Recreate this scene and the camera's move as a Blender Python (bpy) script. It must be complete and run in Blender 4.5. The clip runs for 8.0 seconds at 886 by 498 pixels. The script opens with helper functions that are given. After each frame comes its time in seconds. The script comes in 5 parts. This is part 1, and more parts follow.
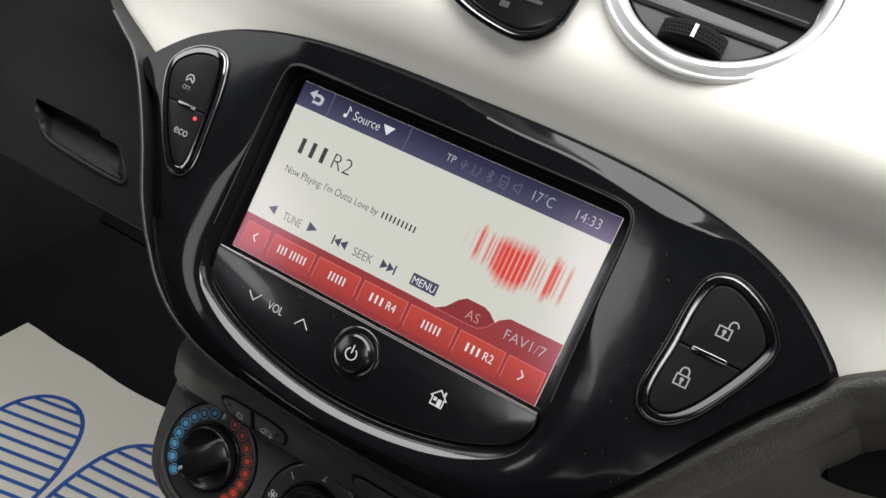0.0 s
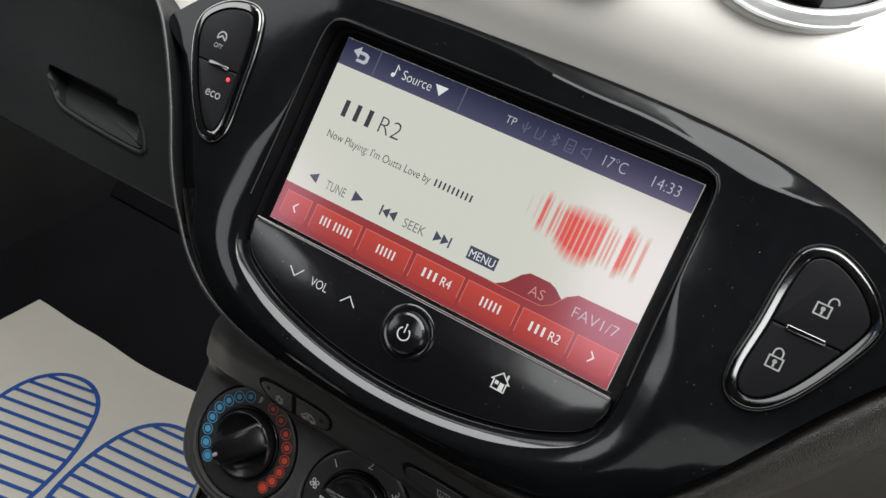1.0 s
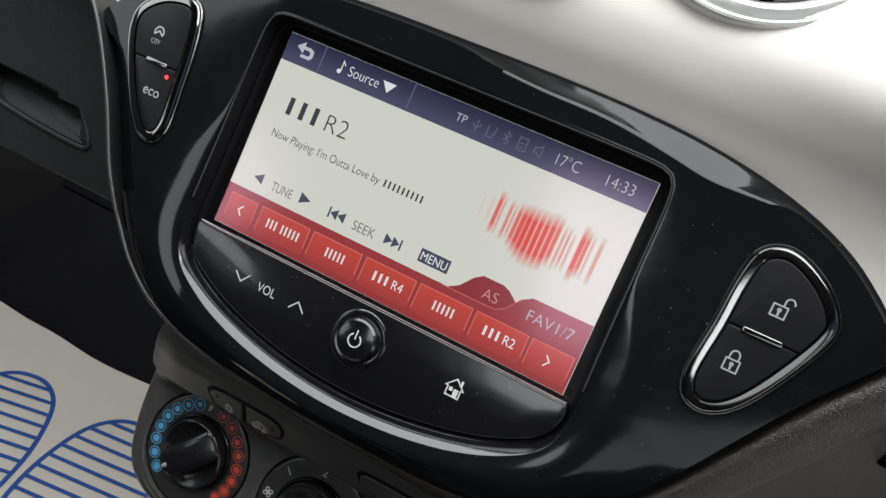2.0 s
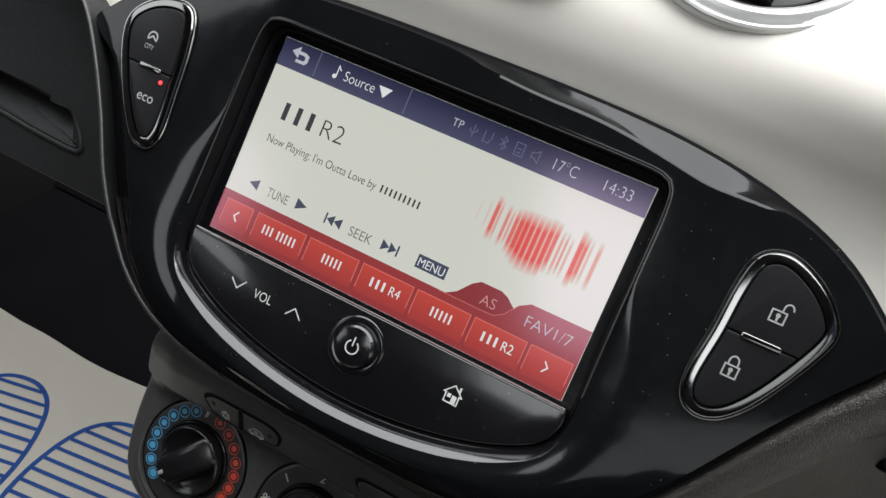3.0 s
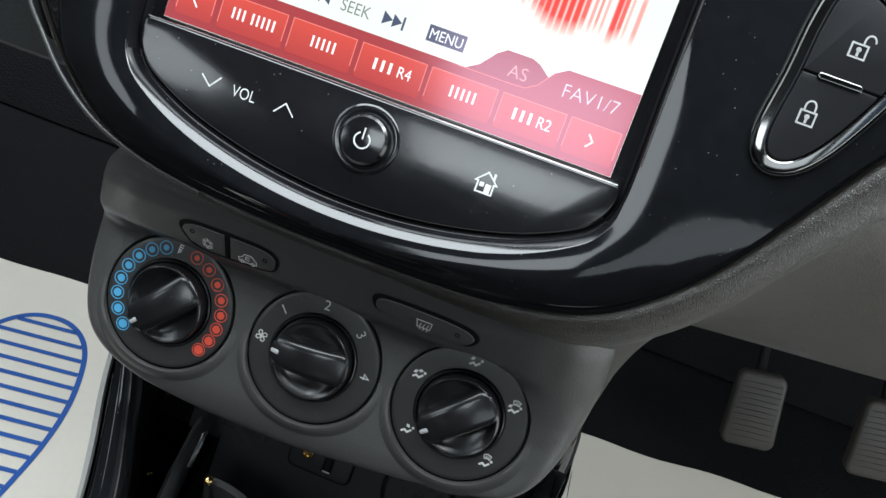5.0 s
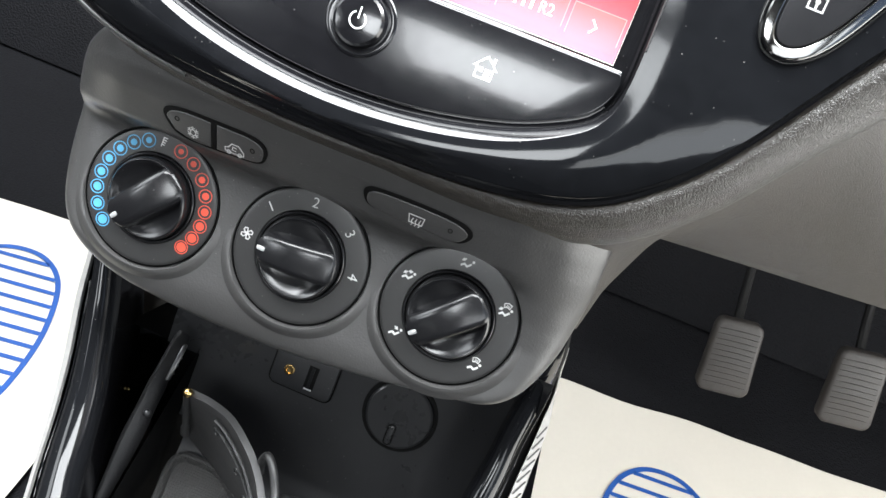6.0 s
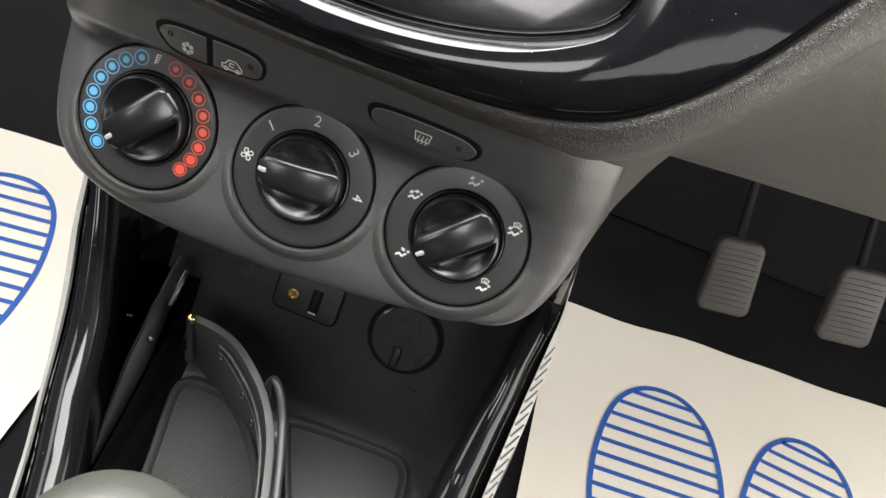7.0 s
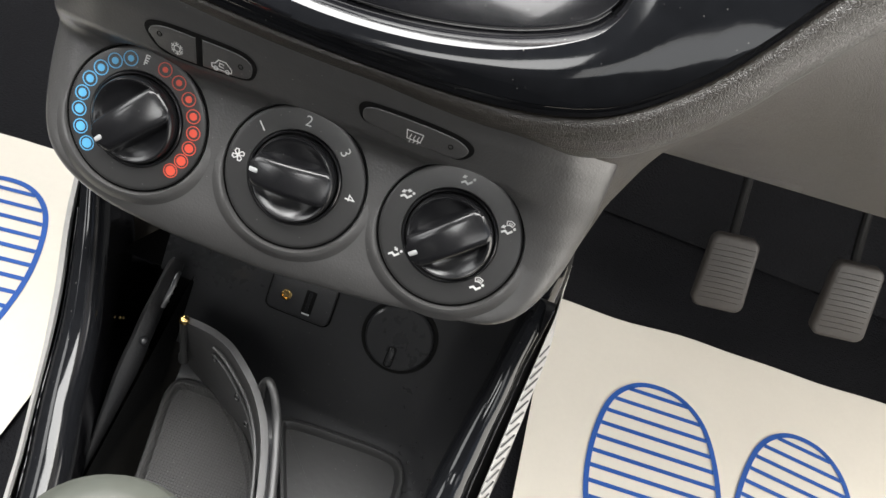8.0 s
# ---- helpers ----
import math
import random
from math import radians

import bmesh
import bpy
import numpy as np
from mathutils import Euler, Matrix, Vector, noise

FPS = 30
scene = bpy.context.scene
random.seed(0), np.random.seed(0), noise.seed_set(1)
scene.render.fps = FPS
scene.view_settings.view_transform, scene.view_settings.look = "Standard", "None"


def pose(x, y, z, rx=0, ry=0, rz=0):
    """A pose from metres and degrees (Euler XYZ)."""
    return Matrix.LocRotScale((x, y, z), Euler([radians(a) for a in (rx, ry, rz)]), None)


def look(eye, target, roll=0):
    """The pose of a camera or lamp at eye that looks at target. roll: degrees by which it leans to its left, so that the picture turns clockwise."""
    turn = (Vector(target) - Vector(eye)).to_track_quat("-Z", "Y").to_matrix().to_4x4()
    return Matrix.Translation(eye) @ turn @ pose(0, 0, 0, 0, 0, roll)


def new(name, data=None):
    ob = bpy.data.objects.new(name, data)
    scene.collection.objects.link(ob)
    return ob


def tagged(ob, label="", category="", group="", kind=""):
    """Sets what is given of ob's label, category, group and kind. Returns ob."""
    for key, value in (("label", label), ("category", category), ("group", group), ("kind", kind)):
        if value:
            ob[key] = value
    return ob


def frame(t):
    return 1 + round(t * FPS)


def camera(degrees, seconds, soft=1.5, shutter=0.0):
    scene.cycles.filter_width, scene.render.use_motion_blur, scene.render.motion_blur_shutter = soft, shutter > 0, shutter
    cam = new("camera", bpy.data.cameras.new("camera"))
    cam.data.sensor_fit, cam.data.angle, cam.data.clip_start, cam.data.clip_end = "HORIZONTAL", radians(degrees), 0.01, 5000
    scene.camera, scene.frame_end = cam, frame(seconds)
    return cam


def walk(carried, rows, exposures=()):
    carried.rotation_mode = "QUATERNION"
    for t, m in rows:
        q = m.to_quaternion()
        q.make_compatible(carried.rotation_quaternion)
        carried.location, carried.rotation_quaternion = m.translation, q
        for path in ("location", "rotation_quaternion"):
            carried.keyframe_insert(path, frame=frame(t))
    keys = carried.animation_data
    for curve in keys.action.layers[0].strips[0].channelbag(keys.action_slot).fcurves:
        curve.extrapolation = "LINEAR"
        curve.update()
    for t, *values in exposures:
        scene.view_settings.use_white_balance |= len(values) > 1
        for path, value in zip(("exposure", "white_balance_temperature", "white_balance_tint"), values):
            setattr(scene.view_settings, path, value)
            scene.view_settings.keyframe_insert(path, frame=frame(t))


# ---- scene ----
from mathutils import geometry

cam = camera(54.88, 8.0)
ROWS = [
    (0, 0.1318, -0.2655, 0.7522, 55.77, -10.09, 30.56),
    (0.5, 0.1147, -0.2631, 0.7393, 54.33, -9.77, 30.61),
    (1, 0.1050, -0.2551, 0.7317, 54.05, -9.77, 30.64),
    (1.5, 0.1028, -0.2470, 0.7334, 53.57, -9.97, 29.19),
    (1.7, 0.1036, -0.2436, 0.7336, 53.25, -10.23, 28.62),
    (3, 0.1002, -0.2393, 0.7353, 52.98, -10.30, 27.60),
    (3.5, 0.0997, -0.2397, 0.7368, 52.46, -10.42, 27.39),
    (4, 0.0988, -0.2381, 0.7338, 52.21, -10.59, 27.04),
    (4.4, 0.0793, -0.2299, 0.7237, 52.04, -9.60, 23.49),
    (4.5, 0.0767, -0.2300, 0.7182, 51.77, -9.19, 22.50),
    (4.8, 0.0681, -0.2397, 0.6916, 49.16, -10.83, 19.17),
    (5, 0.0635, -0.2424, 0.6765, 46.69, -11.34, 18.57),
    (5.2, 0.0626, -0.2452, 0.6649, 44.85, -11.81, 18.05),
    (6.3, 0.0667, -0.2539, 0.6506, 44.23, -13.61, 18.51),
    (6.5, 0.0663, -0.2534, 0.6477, 43.17, -13.60, 18.52),
    (6.6, 0.0640, -0.2512, 0.6484, 41.74, -13.43, 18.23),
    (7, 0.0626, -0.2503, 0.6462, 39.55, -13.19, 17.61),
    (7.5, 0.0622, -0.2494, 0.6473, 39.57, -13.08, 17.11),
    (8, 0.0629, -0.2491, 0.6454, 39.61, -13.12, 16.93),
]
walk(cam, [(t, pose(*p)) for t, *p in ROWS], exposures=[(0.0, -0.64, 6350, 8), (0.5, -0.72, 6350, 8), (1.5, -0.68, 6300, 8), (3.0, -0.72, 6250, 8), (4.0, -0.74, 6250, 8), (4.5, -0.58, 6300, 6), (5.0, 0.08, 5850, 3), (6.3, 1.5, 6150, 8), (6.5, 1.5, 6150, 8), (6.8, 1.12, 6350, 9), (7.0, 0.96, 6550, 9), (7.5, 0.86, 6800, 9), (8.0, 1.0, 6450, 9)])

# ---- the dash's own frame: u across to the right, d into the dash, v up along the screen; millimetres ----
FLOOR_DROP = 0.56
DASH = pose(0, 0, FLOOR_DROP, -33.0, 0, 0)
MM = 0.001


# ---- world and light ----
world = bpy.data.worlds.new("sky")
scene.world = world
world.use_nodes = True
wn = world.node_tree
bg = wn.nodes["Background"]
sky = wn.nodes.new("ShaderNodeTexSky")
sky.sky_type, sky.sun_disc = "NISHITA", False
sky.sun_elevation, sky.sun_rotation = radians(48), radians(60)
sky.air_density, sky.dust_density = 1.0, 4.0
wn.links.new(sky.outputs[0], bg.inputs[0])
bg.inputs[1].default_value = 0.05

sun = new("sun", bpy.data.lights.new("sun", "SUN"))
sun.data.energy, sun.data.angle, sun.data.color = 0.8, radians(14), (1.0, 0.97, 0.92)
sun.matrix_world = look((3.0, 1.7, 4.0), (0, 0, 0.5))


def area_light(name, eye, target, width, height, watts, colour=(1.0, 0.985, 0.96)):
    lamp = new(name, bpy.data.lights.new(name, "AREA"))
    lamp.data.shape, lamp.data.size, lamp.data.size_y = "RECTANGLE", width, height
    lamp.data.energy, lamp.data.color = watts, colour
    lamp.matrix_world = look(eye, target)
    return lamp


area_light("windscreen_light", (0.05, 0.21, 1.13), (0.05, -0.106, 0.181), 1.35, 1.01, 46.0)
area_light("driver_door_light", (0.80, -0.03, 0.36), (0.0, -0.03, 0.42), 0.74, 0.52, 3.6, (1.0, 0.95, 0.88))
area_light("passenger_window_light", (-0.76, -0.035, 0.935), (0.0, -0.12, 0.60), 0.94, 0.40, 4.2)
area_light("rear_passenger_window_light", (-0.765, -0.90, 0.94), (0.0, -0.72, 0.70), 0.36, 0.30, 1.5)
# unseen lamp behind the driver's side, added to brighten the heater panel
area_light("rear_window_light", (0.76, -1.14, 0.935), (0.0, -0.30, 0.62), 0.94, 0.40, 2.2)
# unseen lamp over an added roof opening, placed for glare on the glass
area_light("roof_window_light", (-0.02, -1.20, 1.262), (-0.02, -1.20, 0.0), 0.36, 0.64, 4.6)


# ---- materials ----
def nodes_of(name):
    m = bpy.data.materials.new(name)
    m.use_nodes = True
    return m, m.node_tree, m.node_tree.nodes["Principled BSDF"]


def plastic(name, colour, rough, grain=0.0, grain_scale=900.0, coat=0.0, metal=0.0, cells=False, wear=0.25, dust=0.0, spec=0.5, even=False):
    """A moulded surface: colour and roughness vary at two scales; grain is its relief in metres."""
    m, nt, p = nodes_of(name)
    tc = nt.nodes.new("ShaderNodeTexCoord")
    big = nt.nodes.new("ShaderNodeTexNoise")
    big.inputs["Scale"].default_value, big.inputs["Detail"].default_value = 14.0, 4.0
    fine = nt.nodes.new("ShaderNodeTexNoise")
    fine.inputs["Scale"].default_value, fine.inputs["Detail"].default_value = 260.0, 3.0
    nt.links.new(tc.outputs["Object"], big.inputs["Vector"])
    nt.links.new(tc.outputs["Object"], fine.inputs["Vector"])
    both = nt.nodes.new("ShaderNodeMath")
    both.operation = "MULTIPLY_ADD"
    nt.links.new(big.outputs["Fac"], both.inputs[0])
    both.inputs[1].default_value = 0.65
    half = nt.nodes.new("ShaderNodeMath")
    half.operation = "MULTIPLY"
    half.inputs[1].default_value = 0.35
    nt.links.new(fine.outputs["Fac"], half.inputs[0])
    nt.links.new(half.outputs[0], both.inputs[2])
    ramp = nt.nodes.new("ShaderNodeMapRange")
    ramp.inputs["From Min"].default_value, ramp.inputs["From Max"].default_value = 0.3, 0.7
    ramp.inputs["To Min"].default_value, ramp.inputs["To Max"].default_value = 1.0 - wear * 0.5, 1.0 + wear * 0.5
    nt.links.new(both.outputs[0], ramp.inputs["Value"])
    tint = nt.nodes.new("ShaderNodeVectorMath")
    tint.operation = "SCALE"
    tint.inputs[0].default_value = colour
    nt.links.new(ramp.outputs[0], tint.inputs["Scale"])
    out = tint.outputs[0]
    if dust:
        spots = nt.nodes.new("ShaderNodeTexVoronoi")
        spots.inputs["Scale"].default_value = 420.0
        nt.links.new(tc.outputs["Object"], spots.inputs["Vector"])
        near = nt.nodes.new("ShaderNodeMapRange")
        near.inputs["From Min"].default_value, near.inputs["From Max"].default_value = 0.10, 0.04
        nt.links.new(spots.outputs["Distance"], near.inputs["Value"])
        pick = nt.nodes.new("ShaderNodeMapRange")
        pick.inputs["From Min"].default_value, pick.inputs["From Max"].default_value = 0.62, 0.70
        sep = nt.nodes.new("ShaderNodeSeparateColor")
        nt.links.new(spots.outputs["Color"], sep.inputs[0])
        nt.links.new(sep.outputs[0], pick.inputs["Value"])
        patch = nt.nodes.new("ShaderNodeMapRange")
        patch.inputs["From Min"].default_value, patch.inputs["From Max"].default_value = 0.44, 0.6
        nt.links.new(big.outputs["Fac"], patch.inputs["Value"])
        mul = nt.nodes.new("ShaderNodeMath")
        mul.operation = "MULTIPLY"
        nt.links.new(near.outputs[0], mul.inputs[0])
        nt.links.new(pick.outputs[0], mul.inputs[1])
        mul2 = nt.nodes.new("ShaderNodeMath")
        mul2.operation = "MULTIPLY"
        nt.links.new(mul.outputs[0], mul2.inputs[0])
        nt.links.new(patch.outputs[0], mul2.inputs[1])
        mul3 = nt.nodes.new("ShaderNodeMath")
        mul3.operation = "MULTIPLY"
        mul3.inputs[1].default_value = dust
        nt.links.new(mul2.outputs[0], mul3.inputs[0])
        mix = nt.nodes.new("ShaderNodeMix")
        mix.data_type = "RGBA"
        nt.links.new(mul3.outputs[0], mix.inputs["Factor"])
        nt.links.new(out, mix.inputs[6])
        mix.inputs[7].default_value = (0.35, 0.34, 0.32, 1)
        out = mix.outputs[2]
    nt.links.new(out, p.inputs["Base Color"])
    rr = nt.nodes.new("ShaderNodeMapRange")
    rr.inputs["To Min"].default_value, rr.inputs["To Max"].default_value = max(0.0, rough * (1 - wear)), min(1.0, rough * (1 + wear))
    nt.links.new(both.outputs[0], rr.inputs["Value"])
    nt.links.new(rr.outputs[0], p.inputs["Roughness"])
    p.inputs["Metallic"].default_value = metal
    p.inputs["Specular IOR Level"].default_value = spec
    p.inputs["Coat Weight"].default_value = coat
    p.inputs["Coat Roughness"].default_value = 0.045
    if grain:
        if cells:
            rel = nt.nodes.new("ShaderNodeTexVoronoi")
            rel.feature = "DISTANCE_TO_EDGE"
            rel.inputs["Randomness"].default_value = 0.0 if even else 1.0
            warp = nt.nodes.new("ShaderNodeMix")
            warp.data_type = "VECTOR"
            warp.inputs["Factor"].default_value = 0.0 if even else 0.004
            nt.links.new(tc.outputs["Object"], warp.inputs[4])
            nt.links.new(fine.outputs["Color"], warp.inputs[5])
            nt.links.new(warp.outputs[1], rel.inputs["Vector"])
            clip = nt.nodes.new("ShaderNodeMath")
            clip.operation = "MINIMUM"
            clip.inputs[1].default_value = 0.22
            nt.links.new(rel.outputs["Distance"], clip.inputs[0])
            height = clip.outputs[0]
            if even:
                # shade is painted into the weave's hollows, darker than its threads
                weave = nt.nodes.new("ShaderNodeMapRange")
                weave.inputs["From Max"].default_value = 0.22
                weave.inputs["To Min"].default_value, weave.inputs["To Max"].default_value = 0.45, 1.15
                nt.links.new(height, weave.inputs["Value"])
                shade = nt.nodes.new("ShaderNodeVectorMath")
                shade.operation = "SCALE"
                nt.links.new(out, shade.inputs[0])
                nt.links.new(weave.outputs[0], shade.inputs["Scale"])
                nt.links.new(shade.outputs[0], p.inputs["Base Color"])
        else:
            rel = nt.nodes.new("ShaderNodeTexNoise")
            rel.inputs["Detail"].default_value = 2.0
            nt.links.new(tc.outputs["Object"], rel.inputs["Vector"])
            height = rel.outputs["Fac"]
        rel.inputs["Scale"].default_value = grain_scale
        bump = nt.nodes.new("ShaderNodeBump")
        bump.inputs["Strength"].default_value = 1.0
        bump.inputs["Distance"].default_value = grain
        nt.links.new(height, bump.inputs["Height"])
        nt.links.new(bump.outputs[0], p.inputs["Normal"])
    return m


def plain(name, colour, rough=0.5, metal=0.0, emit=0.0, coat=0.0):
    m, nt, p = nodes_of(name)
    p.inputs["Base Color"].default_value = (*colour, 1)
    p.inputs["Roughness"].default_value, p.inputs["Metallic"].default_value = rough, metal
    p.inputs["Coat Weight"].default_value = coat
    if emit:
        p.inputs["Emission Color"].default_value = (*colour, 1)
        p.inputs["Emission Strength"].default_value = emit
    return m


GLOW = 1.48


def lit(name, colour, strength=1.0):
    """A lit patch of the display, under its glossy touch glass."""
    m, nt, p = nodes_of(name)
    p.inputs["Base Color"].default_value = (0.012, 0.012, 0.014, 1)
    p.inputs["Roughness"].default_value = 0.14
    p.inputs["Specular IOR Level"].default_value, p.inputs["Specular Tint"].default_value = 0.8, (1.0, 0.74, 0.98, 1)
    p.inputs["Emission Color"].default_value = (*colour, 1)
    p.inputs["Emission Strength"].default_value = strength * GLOW
    return m


def lit_fade(name, low, high, v0, v1):
    """A lit patch whose colour runs from low to high between two heights on the display."""
    m, nt, p = nodes_of(name)
    tc = nt.nodes.new("ShaderNodeTexCoord")
    sep = nt.nodes.new("ShaderNodeSeparateXYZ")
    nt.links.new(tc.outputs["Object"], sep.inputs[0])
    mr = nt.nodes.new("ShaderNodeMapRange")
    mr.inputs["From Min"].default_value, mr.inputs["From Max"].default_value = v0, v1
    nt.links.new(sep.outputs[2], mr.inputs["Value"])
    mix = nt.nodes.new("ShaderNodeMix")
    mix.data_type = "RGBA"
    nt.links.new(mr.outputs[0], mix.inputs["Factor"])
    mix.inputs[6].default_value, mix.inputs[7].default_value = (*low, 1), (*high, 1)
    nt.links.new(mix.outputs[2], p.inputs["Emission Color"])
    p.inputs["Emission Strength"].default_value = GLOW
    p.inputs["Base Color"].default_value = (0.012, 0.012, 0.014, 1)
    p.inputs["Roughness"].default_value = 0.14
    p.inputs["Specular IOR Level"].default_value, p.inputs["Specular Tint"].default_value = 0.8, (1.0, 0.74, 0.98, 1)
    return m


GLOSS = plastic("gloss_black_lacquer", (0.005, 0.0053, 0.0062), 0.10, coat=0.15, wear=0.7, grain=0.00004, grain_scale=85, dust=0.45, spec=0.28)
GLASS_BLACK = plastic("black_touch_glass", (0.005, 0.005, 0.006), 0.16, coat=0.3, grain=0.00009, grain_scale=70, wear=0.8, dust=0.6)
STRIP_GLASS = plastic("polished_touch_glass", (0.005, 0.005, 0.006), 0.16, coat=0.2, spec=0.55, grain=0.00006, grain_scale=70, wear=0.5, dust=0.5)
SATIN_GREY = plastic("satin_dark_grey_plastic", (0.022, 0.022, 0.0225), 0.36)
SATIN = plastic("satin_black_key", (0.006, 0.006, 0.007), 0.42, grain=0.00002, grain_scale=1800, spec=0.18)
KNOB = plastic("polished_black_knob", (0.007, 0.007, 0.0078), 0.24, coat=0.1, dust=0.3)
CLIMATE = plastic("dark_grey_moulded_plastic", (0.042, 0.0410, 0.0404), 0.36, grain=0.00009, grain_scale=1300, dust=0.5, spec=0.52)
DIALFACE = plastic("dark_dial_face", (0.018, 0.0177, 0.0177), 0.36, grain=0.00002, grain_scale=2200, dust=0.4)
CREAM = plastic("cream_painted_panel", (0.80, 0.765, 0.705), 0.38, grain=0.00001, grain_scale=600, wear=0.05)
GRAINED = plastic("grained_charcoal_vinyl", (0.0185, 0.0158, 0.0130), 0.39, grain=0.00045, grain_scale=1150, cells=True, spec=0.55)
KNEE = plastic("warm_grey_moulded_vinyl", (0.030, 0.0252, 0.0207), 0.5, grain=0.0003, grain_scale=1000, cells=True, spec=0.4)
GLOVE = plastic("black_grained_vinyl", (0.0095, 0.0098, 0.0105), 0.52, grain=0.0003, grain_scale=950, cells=True, spec=0.3)
CHROME = plain("chrome", (0.21, 0.21, 0.207), 0.10, metal=1.0)
DARK_CHROME = plain("smoked_chrome", (0.35, 0.35, 0.34), 0.16, metal=1.0)
SILVER = plastic("satin_silver_paint", (0.60, 0.60, 0.59), 0.32, metal=0.65, wear=0.08)
EDGING = plastic("satin_grey_edging", (0.30, 0.295, 0.285), 0.5, metal=0.2, wear=0.2)
DIVIDER = plastic("soft_grey_black_rubber", (0.046, 0.045, 0.045), 0.5, grain=0.0001, grain_scale=260, dust=0.5)
PRINT = plain("white_print", (0.52, 0.52, 0.51), 0.5)
GREY_PRINT = plain("grey_print", (0.34, 0.34, 0.34), 0.5)
BLUE_DOT = plain("blue_print", (0.07, 0.28, 0.48), 0.45)
RED_DOT = plain("red_print", (0.50, 0.058, 0.03), 0.45)
EDGE = plastic("matt_black_edge", (0.006, 0.006, 0.007), 0.7, wear=0.3, dust=0.8, spec=0.05)
LEVER = plastic("grey_green_gear_knob_plastic", (0.034, 0.036, 0.031), 0.3, wear=0.3)
METAL_CLIP = plastic("worn_steel_clip", (0.12, 0.12, 0.12), 0.35, metal=0.9, wear=0.5)
# black plastic; also paints deep shade into slots, wells and gaps
CAVITY = plastic("black_plastic_cavity_shade", (0.004, 0.004, 0.004), 0.6, spec=0.08)
BAR = plastic("scuffed_black_plastic", (0.007, 0.007, 0.0075), 0.5, grain=0.0002, grain_scale=700, dust=0.8, spec=0.3)
CONSOLE = plastic("black_console_plastic", (0.019, 0.0192, 0.0205), 0.29, grain=0.00003, grain_scale=1300, dust=0.5, coat=0.2)
RUBBER_SMOOTH = plastic("smooth_black_rubber", (0.022, 0.0218, 0.022), 0.42, grain=0.0001, grain_scale=260, dust=0.5)
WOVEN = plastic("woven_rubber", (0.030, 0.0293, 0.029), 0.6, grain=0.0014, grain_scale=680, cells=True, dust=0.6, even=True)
CARPET = plastic("black_carpet", (0.0065, 0.0066, 0.0078), 0.95, grain=0.0016, grain_scale=420, wear=0.5, spec=0.1)
PEDAL = plastic("worn_pedal_rubber", (0.036, 0.0318, 0.0285), 0.75, wear=0.9, grain=0.0004, grain_scale=300)
PAPER = plastic("cream_paper", (0.62, 0.585, 0.515), 0.75, grain=0.0002, grain_scale=60, wear=0.06)
INK = plastic("blue_ink", (0.008, 0.070, 0.31), 0.7, wear=0.2)
GOLD = plain("brass", (0.85, 0.60, 0.25), 0.2, metal=1.0)
# unseen headliner, set dark so that the lacquer reflects black
HEADLINER = plastic("dark_headliner", (0.022, 0.022, 0.023), 0.9, wear=0.1)
CABIN = plastic("dark_cabin_trim", (0.008, 0.008, 0.008), 0.75)
LED = lit("red_led", (1.0, 0.03, 0.03), 3.0)
STEEL = plastic("painted_steel_arm", (0.008, 0.008, 0.008), 0.5, spec=0.15)

SCR_CREAM = lit("display_cream", (0.66, 0.65, 0.565))
SCR_BAR = lit_fade("display_header", (0.066, 0.066, 0.125), (0.022, 0.024, 0.056), 0.0285, 0.040)
SCR_RED = lit("display_red", (0.30, 0.031, 0.031))
SCR_TAB = lit("display_dark_red", (0.25, 0.024, 0.026))
SCR_BTN = lit_fade("display_button", (0.36, 0.034, 0.028), (0.54, 0.056, 0.034), -0.038, -0.026)
SCR_LINE = lit("display_pale_line", (0.62, 0.16, 0.13))
SCR_WHITE = lit("display_white", (0.78, 0.78, 0.76))
SCR_PALE = lit("display_pale_grey", (0.50, 0.50, 0.54))
SCR_GREY = lit("display_grey", (0.16, 0.16, 0.15))
SCR_INK = lit("display_ink", (0.035, 0.036, 0.040))
SCR_NAVY = lit("display_navy", (0.050, 0.058, 0.095))
SCR_DIM = lit("display_dim", (0.12, 0.12, 0.20))
SCR_PINK = lit("display_pale_text", (0.60, 0.30, 0.28))


# ---- mesh tools ----
def thing(name, label, category, group="", m=None, kind=""):
    ob = new(name)
    ob.empty_display_size = 0.02
    ob.matrix_world = m if m is not None else DASH
    return tagged(ob, label, category, group, kind)


def part(name, bm, material, parent, label="", sharp=35, m=None):
    """Links a bmesh as one mesh object under a thing or a part."""
    bmesh.ops.remove_doubles(bm, verts=bm.verts, dist=1e-7)
    for q in [q for q in bm.verts if not q.link_faces]:
        bm.verts.remove(q)
    bmesh.ops.recalc_face_normals(bm, faces=bm.faces)
    me = bpy.data.meshes.new(name)
    bm.to_mesh(me)
    bm.free()
    for f in me.polygons:
        f.use_smooth = True
    me.set_sharp_from_angle(angle=radians(sharp))
    me.materials.append(material)
    ob = new(name, me)
    ob.parent = parent
    if m is not None:
        ob.matrix_basis = m
    return tagged(ob, label)


def spline(points, n=6, closed=True):
    """A smooth line through the points, n steps between each two."""
    p = [np.array(q, float) for q in points]
    out, last = [], len(p)
    for i in range(last if closed else last - 1):
        a, b, c, d = (p[(i + k) % last] if closed else p[min(max(i + k, 0), last - 1)] for k in (-1, 0, 1, 2))
        for k in range(n):
            t = k / n
            out.append(tuple(0.5 * (2 * b + (c - a) * t + (2 * a - 5 * b + 4 * c - d) * t * t + (3 * b - a - 3 * c + d) * t ** 3)))
    if not closed:
        out.append(tuple(p[-1]))
    return out


